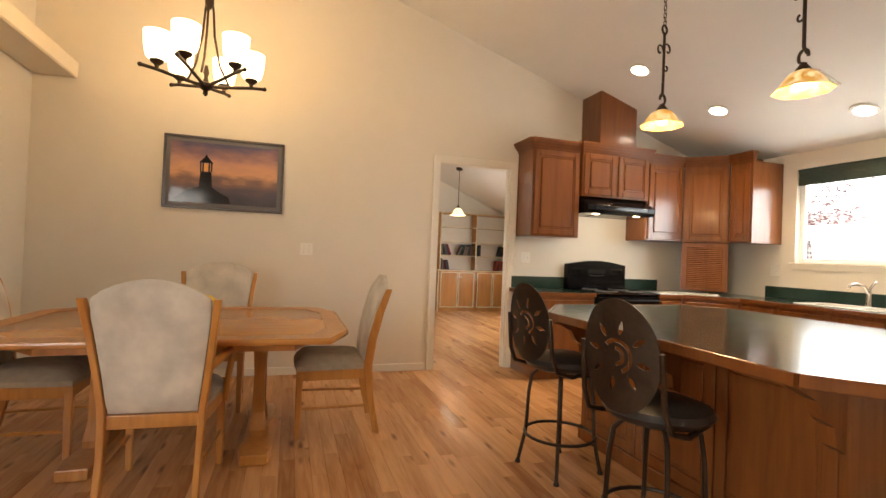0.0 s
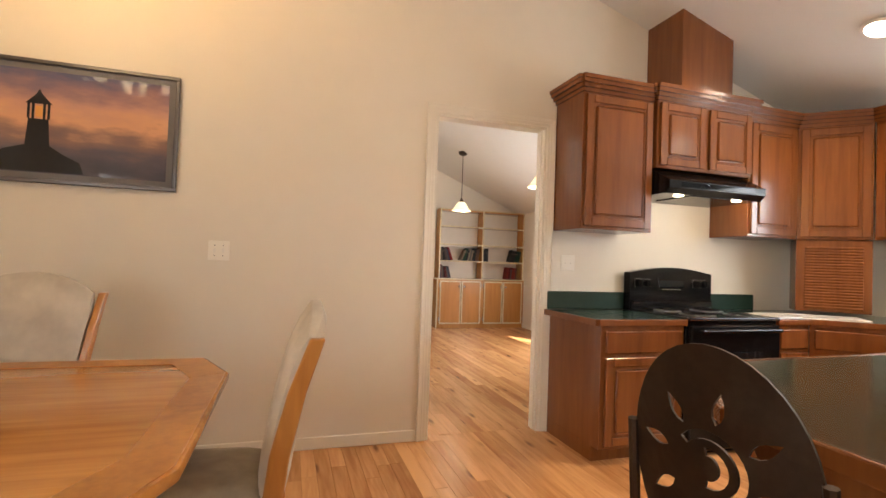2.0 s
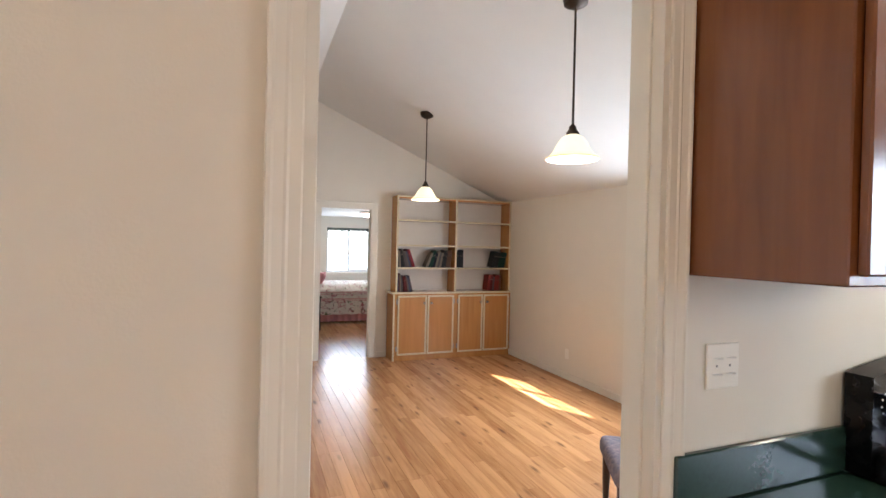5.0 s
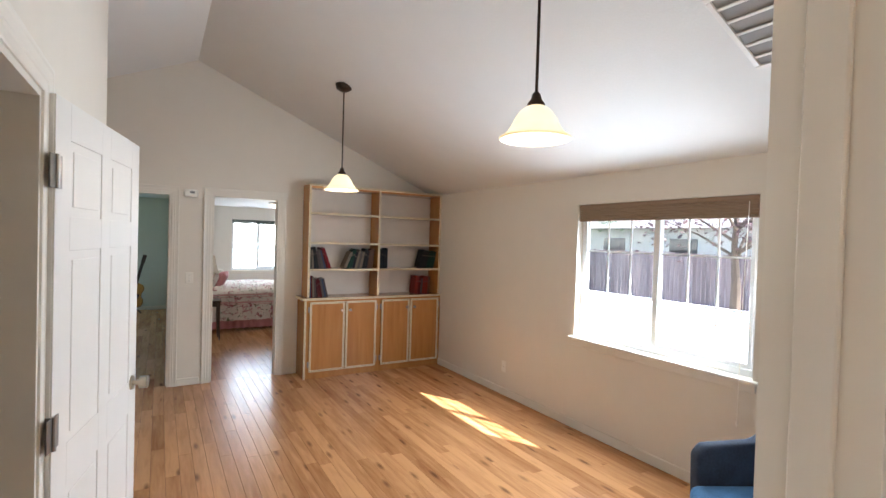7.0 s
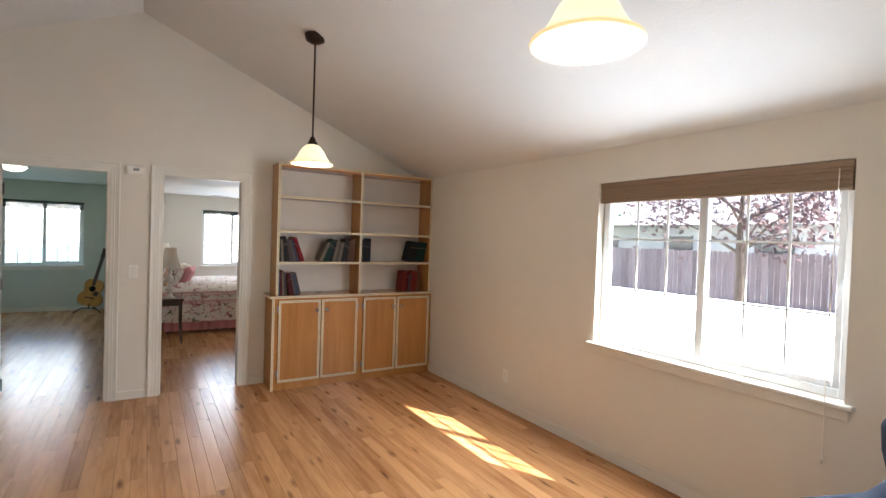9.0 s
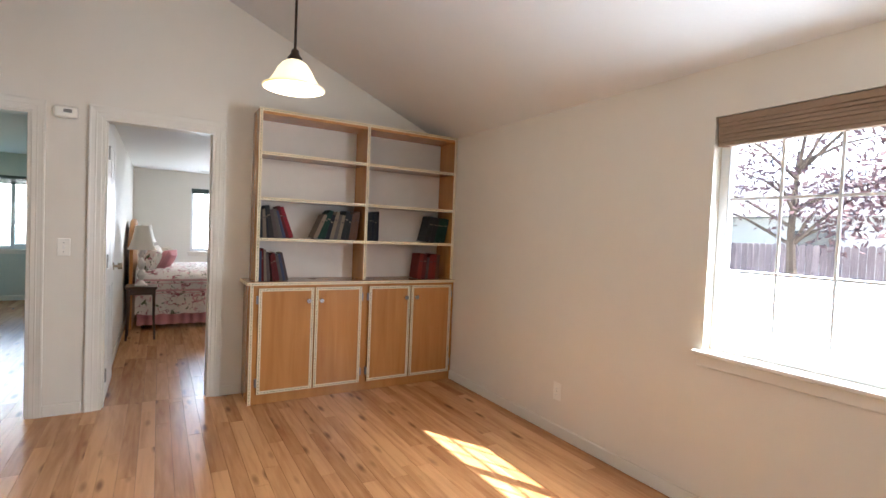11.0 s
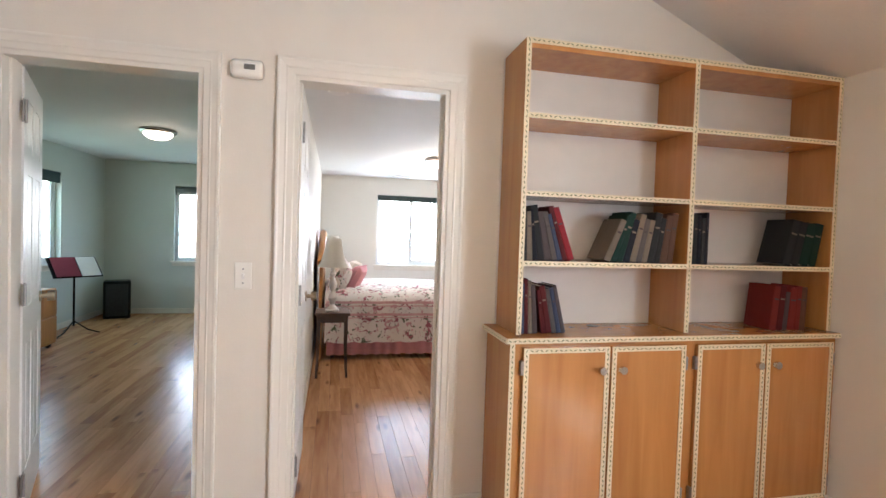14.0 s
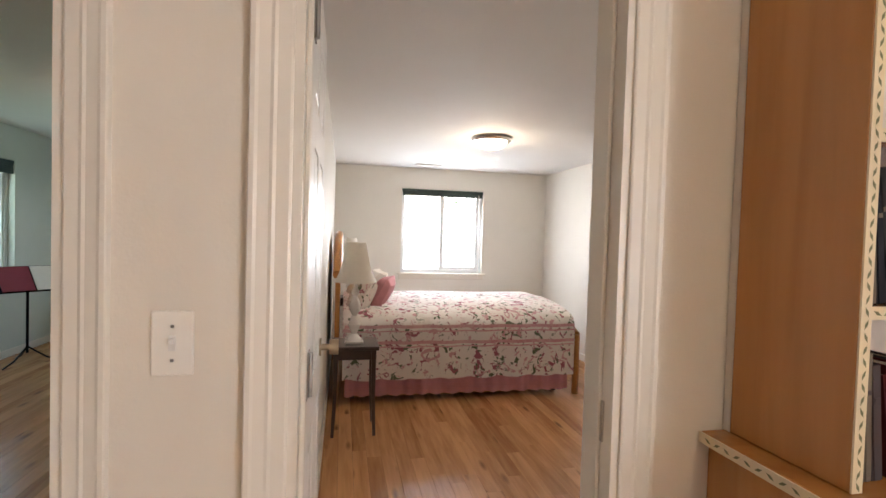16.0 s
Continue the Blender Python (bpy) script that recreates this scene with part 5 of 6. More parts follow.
edging(bc, [(x, LTOP + 0.002, x, UTOP) for x in (0.047, MIDX, SWID - 0.016)] + [(0.058, z - 0.01, MIDX - 0.011, z - 0.01) for z in SHELF_Z + (UTOP,)]
       + [(MIDX + 0.011, z - 0.01, SWID - 0.027, z - 0.01) for z in SHELF_Z + (UTOP,)], UF)
edging(bc, [(-0.02, LTOP - 0.0125, SWID - 0.003, LTOP - 0.0125)], LF - 0.0125)
edging(bc, [(0.012, 0.0, 0.012, LTOP - 0.03)], LF + 0.0115)
bm, bd = B(), B()
box(bm, -0.0255, -0.022, LF - 0.015, SB, LTOP - 0.024, LTOP - 0.001)
for k in range(12):
    cy, cz, sg = LF + 0.003 + 0.026 * k, LTOP - 0.0125, 1 if k % 2 else -1
    bd.faces.new([bd.verts.new((-0.0263, cy + p, cz + sg * q)) for p, q in ((-0.009, -0.004), (0.001, -0.0032), (0.009, 0.004), (-0.001, 0.0028))])
done("edge_band", bm, M_EDGE, bc)
tagged(done("edge_pattern", bd, M_EDGE_DOT, bc), kind="stuff")
DX = [(0.055, 0.455), (0.462, 0.835), (0.895, 1.265), (1.272, 1.665)]
for i, (a, b) in enumerate(DX):
    dr = B()
    box(dr, a, b, LF - 0.006, LF + 0.0115, 0.075, 0.845, 0.002)
    d0 = done("door", dr, M_MAPLE, bc)
    edging(d0, [(a + 0.013, 0.077, a + 0.013, 0.843), (b - 0.013, 0.077, b - 0.013, 0.843), (a + 0.025, 0.088, b - 0.025, 0.088), (a + 0.025, 0.832, b - 0.025, 0.832)], LF - 0.0062)
    kx = b - 0.045 if i % 2 == 0 else a + 0.045
    bm = B()
    rod(bm, [(kx, LF - 0.006, 0.745), (kx, LF - 0.022, 0.745)], 0.006, 8)
    rod(bm, [(kx, LF - 0.020, 0.745), (kx, LF - 0.026, 0.745), (kx, LF - 0.034, 0.745), (kx, LF - 0.037, 0.745)], 0.017, 14)
    done("knob", bm, M_CHROME, d0, True)
    hx = a - 0.004 if i % 2 == 0 else b + 0.004
    for z in (0.16, 0.76):
        bm = B()
        box(bm, hx - 0.008, hx + 0.008, LF - 0.008, LF + 0.011, z - 0.03, z + 0.03, 0.002)
        done("hinge", bm, M_STEEL, d0)
bm = B()
lathe(bm, [(0.0, 0.0), (0.028, 0.0), (0.028, 0.003), (0.0, 0.003)], (0.50, SB - 0.09, LTOP + 0.0005), 14)
done("cable_cap", bm, M_BLACK, bc)

# books
BOOK_COL = [(0.15, 0.13, 0.12), (0.02, 0.02, 0.03), (0.05, 0.05, 0.06), (0.12, 0.09, 0.09), (0.07, 0.09, 0.16), (0.33, 0.02, 0.03), (0.015, 0.05, 0.035), (0.28, 0.22, 0.16),
            (0.035, 0.035, 0.035), (0.16, 0.08, 0.05), (0.13, 0.014, 0.016), (0.27, 0.035, 0.025)]
BOOK_MAT = [mat("book_cover", tuple(0.62 * v for v in c), 0.6, grain=0.15, scale=40, spec=0.15) for c in BOOK_COL]
M_PAGE = mat("book_pages", (0.66, 0.60, 0.48), 0.8, grain=0.15, scale=200, stretch=(8, 1, 1))


def book(x, z, t, h, d, tilt, k):
    """A hardback with spine to the front, leaning by tilt degrees (positive leans to the right)."""
    m = pose(4.11 + x, UF + 0.03, z, 0, tilt, 0)
    ob = tagged(new("book"), random.choice(("worn hardback book leaning on the bookcase shelf", "cloth-bound book standing on the bookcase shelf")), "book", "books on the shelves")
    ob.matrix_world = m
    bm = B()
    box(bm, 0, 0.003, 0, d, 0, h)
    box(bm, t - 0.003, t, 0, d, 0, h)
    box(bm, 0.003, t - 0.003, -0.002, 0.004, 0, h, 0.001)
    done("cover", bm, BOOK_MAT[k], ob)
    bm = B()
    box(bm, 0.0032, t - 0.0032, 0.0045, d - 0.005, 0.004, h - 0.004)
    done("pages", bm, M_PAGE, ob)
    bm = B()
    for zz in (0.68,):
        box(bm, 0.006, t - 0.006, -0.0032, -0.0021, h * zz, h * zz + 0.008)
    done("spine_band", bm, BOOK_MAT[7] if k in (1, 6, 8, 10) else BOOK_MAT[3], ob)
    return ob


def row(x, z, n, cols, tilt, rnd, h0=0.19, d=0.15, t0=0.02, t1=0.032):
    for i in range(n):
        t, h = rnd.uniform(t0, t1), h0 * 1.12 + rnd.uniform(-0.02, 0.025)
        tl = tilt[i] if isinstance(tilt, list) else tilt
        book(x, z + 0.0006 + (max(0, -math.sin(radians(tl))) + max(0, math.sin(radians(tl)))) * (t if tl > 0 else 0.0), t, h, d, tl, cols[i % len(cols)])
        x += t / math.cos(radians(tl)) + 0.0015


rnd = random.Random(4)
S2, S1 = SHELF_Z[0], LTOP
row(0.062, S2, 9, [8, 7, 1, 8, 3, 0, 4, 10, 5], [-2, -3, -6, -10, -12, -14, -16, -18, -20], rnd, 0.20)
row(0.45, S2, 11, [7, 6, 6, 1, 7, 0, 7, 8, 8, 9, 9], [24, 20, 16, 14, 13, 12, 11, 10, 9, 8, 6], rnd, 0.19, t0=0.02, t1=0.034)
row(0.885, S2, 5, [8, 8, 1, 8, 1], 0, rnd, 0.21, t0=0.015, t1=0.026)
row(1.42, S2, 4, [8, 8, 6, 6], [14, 14, 12, 11], rnd, 0.20, t0=0.04, t1=0.055)
row(0.062, S1, 4, [4, 10, 7, 3], [0, -2, -3, -5], rnd, 0.20, t0=0.015, t1=0.024)
row(0.165, S1, 5, [10, 10, 0, 4, 3], [-9, -11, -12, -13, -14], rnd, 0.18, t0=0.018, t1=0.03)
row(1.36, S1, 6, [11, 10, 3, 11, 11, 9], [6, 5, 5, 4, 3, 2], rnd, 0.175, t0=0.026, t1=0.04)


# pendants of the living room
def bell_pendant(x, y, z):
    top = living_ceiling(x) - z
    ob = thing("pendant_lamp", pose(x, y, z), "black stem pendant with lit alabaster bell shade", "pendant lamp", "bell pendants")
    bm = B()
    rod(bm, [(0, 0, 0.0), (0, 0, top - 0.02)], 0.0065, 8)
    lathe(bm, [(0.036, -0.01), (0.036, 0.012), (0.022, 0.03), (0.018, 0.05), (0.008, 0.06)], seg=16)
    done("stem", bm, M_IRON, ob, True)
    bm = B()
    lathe(bm, [(0.0, top - 0.052), (0.03, top - 0.05), (0.065, top - 0.03), (0.075, top + 0.01)], seg=22)
    done("canopy", bm, M_IRON, ob, True)
    bm = B()
    prof = [(0.036, 0.0), (0.060, -0.016), (0.082, -0.045), (0.098, -0.078), (0.118, -0.108), (0.143, -0.130)]
    lathe(bm, prof + [(r - 0.004, h - 0.003) for r, h in prof[::-1]], seg=36)
    done("shade", bm, G_PEND, ob, True)
    bm = B()
    ring(bm, (0, 0, -0.132), 0.143, 0.006, 40, 8)
    done("shade_rim", bm, G_RIM, ob, True)
    bulb("pendant_bulb", (x, y, z - 0.17), 7, (1.0, 0.85, 0.64), 0.05)
    return ob


bell_pendant(4.10, 9.88, 2.105)
bell_pendant(4.075, 7.345, 2.125)
TILT_L = math.degrees(math.atan(0.43))
ceiling_vent(pose(4.70, 6.72, living_ceiling(4.70), 0, TILT_L, 0), 0.50, 0.32, 6)


# panelled door leaves
M_HINGE = mat("dull_nickel_hinge", (0.34, 0.32, 0.29), 0.38, 0.9, grain=0.15, scale=80)


def door_leaf(m, w, h, label, knob=True, hinges=(0.2, 1.0, 1.75)):
    """Local: hinge at the origin, the leaf along +x, its faces at y 0 and 0.035."""
    ob = thing("door", m, label, "door", "panelled doors")
    bm = B()
    box(bm, 0.002, w, 0.004, 0.031, 0.01, h, 0.002)
    st = 0.105
    cols = ((st, w / 2 - 0.045), (w / 2 + 0.045, w - st))
    rows_ = ((0.22, 0.80), (0.93, 1.50), (1.60, h - 0.11))
    for ya, yb in ((0.0, 0.0045), (0.0305, 0.035)):
        for a, b in ((0.002, st), (w - st, w), (w / 2 - 0.045, w / 2 + 0.045)):
            box(bm, a, b, ya, yb, 0.01, h, 0.001)
        for za, zb in ((0.01, 0.22), (0.80, 0.93), (1.50, 1.60), (h - 0.11, h)):
            for a, b in cols:
                box(bm, a, b, ya, yb, za, zb, 0.001)
        for a, b in cols:
            for za, zb in rows_:
                box(bm, a + 0.028, b - 0.028, ya + (0.001 if ya < 0.01 else -0.001), yb - (0.001 if ya > 0.01 else -0.001), za + 0.028, zb - 0.028, 0.0015)
    done("leaf", bm, M_WHITE, ob)
    if knob:
        for s, y0 in ((-1, 0.0), (1, 0.035)):
            bm = B()
            rod(bm, [(w - 0.065, y0, 0.92), (w - 0.065, y0 + s * 0.006, 0.92)], 0.03, 18)
            rod(bm, [(w - 0.065, y0, 0.92), (w - 0.065, y0 + s * 0.035, 0.92)], 0.011, 10)
            rod(bm, [(w - 0.065, y0 + s * 0.032, 0.92), (w - 0.065, y0 + s * 0.040, 0.92), (w - 0.065, y0 + s * 0.056, 0.92), (w - 0.065, y0 + s * 0.062, 0.92)], 0.026, 16)
            done("knob", bm, M_BRASS, ob, True)
    for z in hinges:
        bm = B()
        box(bm, -0.038, -0.003, -0.0035, -0.0005, z - 0.045, z + 0.045)
        box(bm, 0.003, 0.038, -0.0035, -0.0005, z - 0.045, z + 0.045)
        rod(bm, [(0, -0.006, z - 0.047), (0, -0.006, z + 0.047)], 0.006, 8)
        box(bm, -0.0005, 0.0025, 0.003, 0.032, z - 0.045, z + 0.045)
        done("hinge", bm, M_HINGE, ob)
    return ob


door_leaf(pose(LL + 0.028, 7.47, 0, 0, 0, 78.5), 0.835, 1.93, "white six-panel door standing open against the wall", hinges=(0.22, 1.0, 1.72))
door_leaf(pose(3.235, LB + 0.125, 0, 0, 0, 90), 0.66, 1.93, "white six-panel bedroom door standing wide open")
door_leaf(pose(2.145, LB + 0.125, 0, 0, 0, 112), 0.67, 1.93, "white six-panel music room door standing open")

th = thing("thermostat", pose(3.017, LB, 1.966), "white wall thermostat with a small grey display", "thermostat")
bm = B()
box(bm, -0.066, 0.066, -0.028, -0.001, -0.038, 0.038, 0.02, 4)
done("case", bm, M_PLASTIC, th, True)
bm = B()
box(bm, -0.012, 0.032, -0.0295, -0.0275, -0.004, 0.018)
done("display", bm, M_STEEL, th)
wall_plate(pose(3.015, LB, 1.10), 1, "light_switch", "cream single light switch plate between the doors")
wall_plate(pose(LR, 9.72, 0.29, 0, 0, -90), 1, "wall_outlet", "cream outlet plate low on the wall")


# wing chair and footstool
def wing_chair(m):
    """Local: the sitter faces +x."""
    ob = thing("wing_armchair", m, "blue upholstered wing armchair with dark quilted covers", "armchair")
    bm = B()
    box(bm, -0.30, 0.36, -0.29, 0.29, 0.12, 0.30, 0.02, 2)
    done("base", bm, M_BLUE, ob, True)
    bm = B()
    box(bm, -0.24, 0.40, -0.265, 0.265, 0.30, 0.44, 0.045, 4)
    done("seat_cushion", bm, M_BLUE, ob, True)
    bm = B()
    v = box(bm, -0.34, -0.20, -0.27, 0.27, 0.30, 0.94, 0.05, 4)
    for q in bm.verts:
        q.co.x -= 0.20 * max(0, q.co.z - 0.40)
    done("back", bm, M_BLUE, ob, True)
    for s in (-1, 1):
        bm = B()
        prof = [(-0.38, 0.14), (0.33, 0.14), (0.34, 0.56), (0.30, 0.61), (0.04, 0.63), (-0.04, 0.68), (-0.01, 0.78), (0.0, 0.88), (-0.07, 0.96), (-0.27, 0.97), (-0.43, 0.96)]
        y = s * 0.275
        solid(bm, [(x, y, z) for x, z in prof], (0, s * 0.085, 0))
        e = list(bm.edges)
        bmesh.ops.bevel(bm, geom=e, offset=0.022, segments=3, affect="EDGES", profile=0.5)
        done("wing", bm, M_QUILT, ob, True)
        for x in (-0.30, 0.30):
            bm = B()
            lathe(bm, [(0.018, 0.0), (0.024, 0.06), (0.028, 0.14)], (x, s * 0.26, 0), 10)
            done("leg", bm, M_DARKWOOD, ob, True)
    return ob


wing_chair(pose(5.18, 6.77, 0, 0, 0, 152) @ Matrix.Scale(0.98, 4))
fs = thing("footstool", pose(4.42, 7.12, 0, 0, 0, 150), "low footstool with dark floral patterned cushion", "footstool")
bm = B()
box(bm, -0.19, 0.19, -0.24, 0.24, 0.29, 0.40, 0.035, 3)
M_FLORAL = mat("dark_floral_tapestry", (0.05, 0.06, 0.10), 0.9, color2=(0.30, 0.22, 0.22), scale=45, bump=0.2)
done("cushion", bm, M_FLORAL, fs, True)
for x, y in ((-0.15, -0.2), (0.15, -0.2), (0.15, 0.2), (-0.15, 0.2)):
    bm = B()
    lathe(bm, [(0.015, 0.0), (0.022, 0.15), (0.024, 0.295)], (x, y, 0), 10)
    done("leg", bm, M_DARKWOOD, fs, True)


# ---- bedroom ----
def quilt_mat():
    m = bpy.data.materials.new("floral_quilt")
    m.use_nodes = True
    nt = m.node_tree
    b = nt.nodes["Principled BSDF"]
    b.inputs["Roughness"].default_value = 0.9
    tc = nt.nodes.new("ShaderNodeTexCoord")

    def noise_band(scale, lo, hi, off):
        mp = nt.nodes.new("ShaderNodeMapping")
        mp.inputs["Location"].default_value = (off, off * 2, off * 3)
        nt.links.new(tc.outputs["Object"], mp.inputs["Vector"])
        n = nt.nodes.new("ShaderNodeTexNoise")
        n.inputs["Scale"].default_value, n.inputs["Detail"].default_value, n.inputs["Distortion"].default_value = scale, 3, 1.2
        nt.links.new(mp.outputs["Vector"], n.inputs["Vector"])
        r = nt.nodes.new("ShaderNodeMapRange")
        r.inputs["From Min"].default_value, r.inputs["From Max"].default_value = lo, hi
        nt.links.new(n.outputs["Fac"], r.inputs["Value"])
        return r.outputs["Result"]

    col = None
    for c, f in (((0.36, 0.12, 0.16), noise_band(13, 0.60, 0.63, 0)), ((0.13, 0.16, 0.10), noise_band(14, 0.605, 0.63, 4.0)), ((0.62, 0.36, 0.38), noise_band(14, 0.60, 0.63, 9.0))):
        mx = nt.nodes.new("ShaderNodeMix")
        mx.data_type = "RGBA"
        if col is None:
            mx.inputs["A"].default_value = (0.80, 0.75, 0.71, 1)
        else:
            nt.links.new(col, mx.inputs["A"])
        mx.inputs["B"].default_value = (*c, 1)
        nt.links.new(f, mx.inputs["Factor"])
        col = mx.outputs["Result"]
    nt.links.new(col, b.inputs["Base Color"])
    v = nt.nodes.new("ShaderNodeTexVoronoi")
    v.inputs["Scale"].default_value = 16
    nt.links.new(tc.outputs["Object"], v.inputs["Vector"])
    bp = nt.nodes.new("ShaderNodeBump")
    bp.inputs["Strength"].default_value, bp.inputs["Distance"].default_value = 0.25, 0.01
    nt.links.new(v.outputs["Distance"], bp.inputs["Height"])
    nt.links.new(bp.outputs["Normal"], b.inputs["Normal"])
    return m


M_QUILTF = quilt_mat()
M_STRIPE = mat("pink_quilt_band", (0.62, 0.28, 0.31), 0.9, color2=(0.72, 0.50, 0.49), scale=40)
bed = thing("bed", pose(3.30, 14.18, 0), "double bed with floral quilt, pink skirt and carved headboard", "bed")
BL, BW, BT = 1.90, 1.50, 0.64
bm = B()
box(bm, 0.06, BL - 0.05, 0.06, BW - 0.06, 0.12, 0.50, 0.03)
done("mattress", bm, M_CERAMIC, bed, True)
bm = B()
nx, ny = 60, 40
hang = 0.47
gv = {}
for i in range(nx + 1):
    for j in range(ny + 1):
        x = 0.02 + BL * i / nx
        s = (j / ny) * (BW + 2 * hang) - hang
        if s < 0:
            y, z = -0.012 + 0.012 * math.sin(x * 21), BT + s
            y -= 0.02 * min(1, -s / 0.1)
            z = max(z, BT - hang + 0.012 * math.sin(x * 26))
        elif s > BW:
            y, z = BW + 0.02, BT - (s - BW)
        else:
            y = s
            edge = min(s, BW - s)
            z = BT + 0.085 * (1 - math.exp(-edge * 7)) + 0.008 * math.sin(x * 5 + y * 3) * math.sin(y * 7)
        gv[i, j] = bm.verts.new((x, y, z))
for i in range(nx):
    for j in range(ny):
        bm.faces.new((gv[i, j], gv[i + 1, j], gv[i + 1, j + 1], gv[i, j + 1]))
done("quilt", bm, M_QUILTF, bed, True)
for z0, z1 in ((0.575, 0.60), (0.545, 0.556), (0.45, 0.475), (0.425, 0.435)):
    bm = B()
    pts = []
    for i in range(61):
        x = 0.03 + (BL - 0.02) * i / 60
        pts.append((x, -0.042 + 0.012 * math.sin(x * 21)))
    for (xa, ya), (xb, yb) in zip(pts, pts[1:]):
        bm.faces.new([bm.verts.new(p) for p in ((xa, ya, z0), (xb, yb, z0), (xb, yb, z1), (xa, ya, z1))])
    done("quilt_band", bm, M_STRIPE, bed, True)
bm = B()
prev = None
for i in range(161):
    x = 0.04 + (BL - 0.06) * i / 160
    w = 0.5 + 0.5 * math.sin(i * 0.62 + 0.8 * math.sin(i * 0.13))
    cur = [bm.verts.new((x, 0.03 - 0.018 * w, 0.40)), bm.verts.new((x, 0.01 - 0.036 * w, 0.045))]
    if prev:
        bm.faces.new((prev[0], cur[0], cur[1], prev[1]))
    prev = cur
done("bed_skirt", bm, M_PINK, bed, True)
for x, y in ((0.1, 0.12), (BL - 0.1, 0.12), (0.1, BW - 0.12), (BL - 0.1, BW - 0.12)):
    bm = B()
    box(bm, x - 0.02, x + 0.02, y - 0.02, y + 0.02, 0, 0.12)
    done("foot", bm, M_DARKWOOD, bed)
bm = B()
N = 16
arch = [(-0.03, 0.05)] + [(BW * k / N, 0.98 + 0.30 * math.sin(math.pi * k / N)) for k in range(N + 1)] + [(BW + 0.03, 0.05)]
solid(bm, [(-0.045, y, z) for y, z in [(-0.02, 0.0)] + arch[1:-1] + [(BW + 0.02, 0.0)]], (0.035, 0, 0))
done("headboard", bm, M_OAK, bed)
bm = B()
rod(bm, [(-0.03, BW * k / N, 0.98 + 0.30 * math.sin(math.pi * k / N)) for k in range(N + 1)], 0.038, 10)
done("headboard_rail", bm, M_OAK, bed, True)
bm = B()
rod(bm, [(BL + 0.05, BW * k / N, 0.50 + 0.17 * math.sin(math.pi * k / N)) for k in range(N + 1)], 0.03, 10)
for k in range(1, N, 2):
    rod(bm, [(BL + 0.05, BW * k / N, 0.25), (BL + 0.05, BW * k / N, 0.50 + 0.17 * math.sin(math.pi * k / N))], 0.014, 6)
rod(bm, [(BL + 0.05, 0, 0.0), (BL + 0.05, 0, 0.50)], 0.028, 8)
rod(bm, [(BL + 0.05, BW, 0.0), (BL + 0.05, BW, 0.50)], 0.028, 8)
done("footboard", bm, M_OAK, bed, True)


def pillow(m, w, h, t, material, label, name="pillow"):
    bm = B()
    n = 10
    g = {}
    for s in (0, 1):
        for i in range(n + 1):
            for j in range(n + 1):
                u, v = i / n * 2 - 1, j / n * 2 - 1
                p = t * (1 - u ** 4) ** 0.5 * (1 - v ** 4) ** 0.5 + 0.004
                g[s, i, j] = bm.verts.new((u * w / 2 * (1 - 0.06 * (1 - v * v)), p if s else -p, v * h / 2 * (1 - 0.06 * (1 - u * u))))
    for s in (0, 1):
        for i in range(n):
            for j in range(n):
                bm.faces.new((g[s, i, j], g[s, i + 1, j], g[s, i + 1, j + 1], g[s, i, j + 1]))
    bmesh.ops.remove_doubles(bm, verts=bm.verts, dist=0.009)
    ob = done(name, bm, material, smooth=True)
    ob.matrix_world = m
    return tagged(ob, label, "pillow", "pillows on the bed")


pillow(pose(3.62, 14.55, 0.78, 30, 0, 75), 0.38, 0.36, 0.07, M_PINK, "small pink quilted cushion on the bed", "cushion")
pillow(pose(3.47, 14.60, 0.76, 25, 0, 88), 0.62, 0.42, 0.09, M_QUILTF, "floral pillow against the headboard")
pillow(pose(3.47, 15.28, 0.76, 25, 0, 92), 0.62, 0.42, 0.09, M_QUILTF, "floral pillow against the headboard")
pillow(pose(3.60, 15.15, 0.78, 30, 0, 95), 0.50, 0.38, 0.08, M_SHADE, "white frilled pillow on the bed")

ns = thing("nightstand", pose(3.255, 13.53, 0), "small dark walnut side table beside the bed", "side table")
bm = B()
box(bm, -0.012, 0.292, -0.012, 0.292, 0.555, 0.58, 0.005)
done("top", bm, M_DARKWOOD, ns)
bm = B()
box(bm, 0.02, 0.26, 0.02, 0.26, 0.49, 0.556, 0.003)
done("apron", bm, M_DARKWOOD, ns)
for x in (0.02, 0.26):
    for y in (0.02, 0.26):
        bm = B()
        rod(bm, [(x, y, 0.56), (x + (0.0), y, 0.25), (x + (0.012 if x > 0.1 else -0.012), y - 0.005, 0.0)], 0.021, 4, r_end=0.014)
        done("leg", bm, M_DARKWOOD, ns)


def table_lamp(m):
    ob = thing("table_lamp", m, "white carved lamp with a cream bell shade", "table lamp", "bedside lamps")
    bm = B()
    box(bm, -0.06, 0.06, -0.06, 0.06, 0, 0.02, 0.006)
    lathe(bm, [(0.05, 0.02), (0.04, 0.035), (0.018, 0.06), (0.03, 0.09), (0.042, 0.12), (0.03, 0.15), (0.016, 0.18), (0.034, 0.215), (0.04, 0.25), (0.026, 0.28), (0.014, 0.31), (0.03, 0.335), (0.016, 0.36), (0.008, 0.42)], seg=18)
    done("base", bm, M_CERAMIC, ob, True)
    bm = B()
    prof = [(0.135, 0.40), (0.11, 0.45), (0.09, 0.52), (0.075, 0.60), (0.065, 0.66)]
    lathe(bm, prof + [(r - 0.003, z) for r, z in prof[::-1]], seg=28)
    done("shade", bm, M_SHADE, ob, True)
    return ob


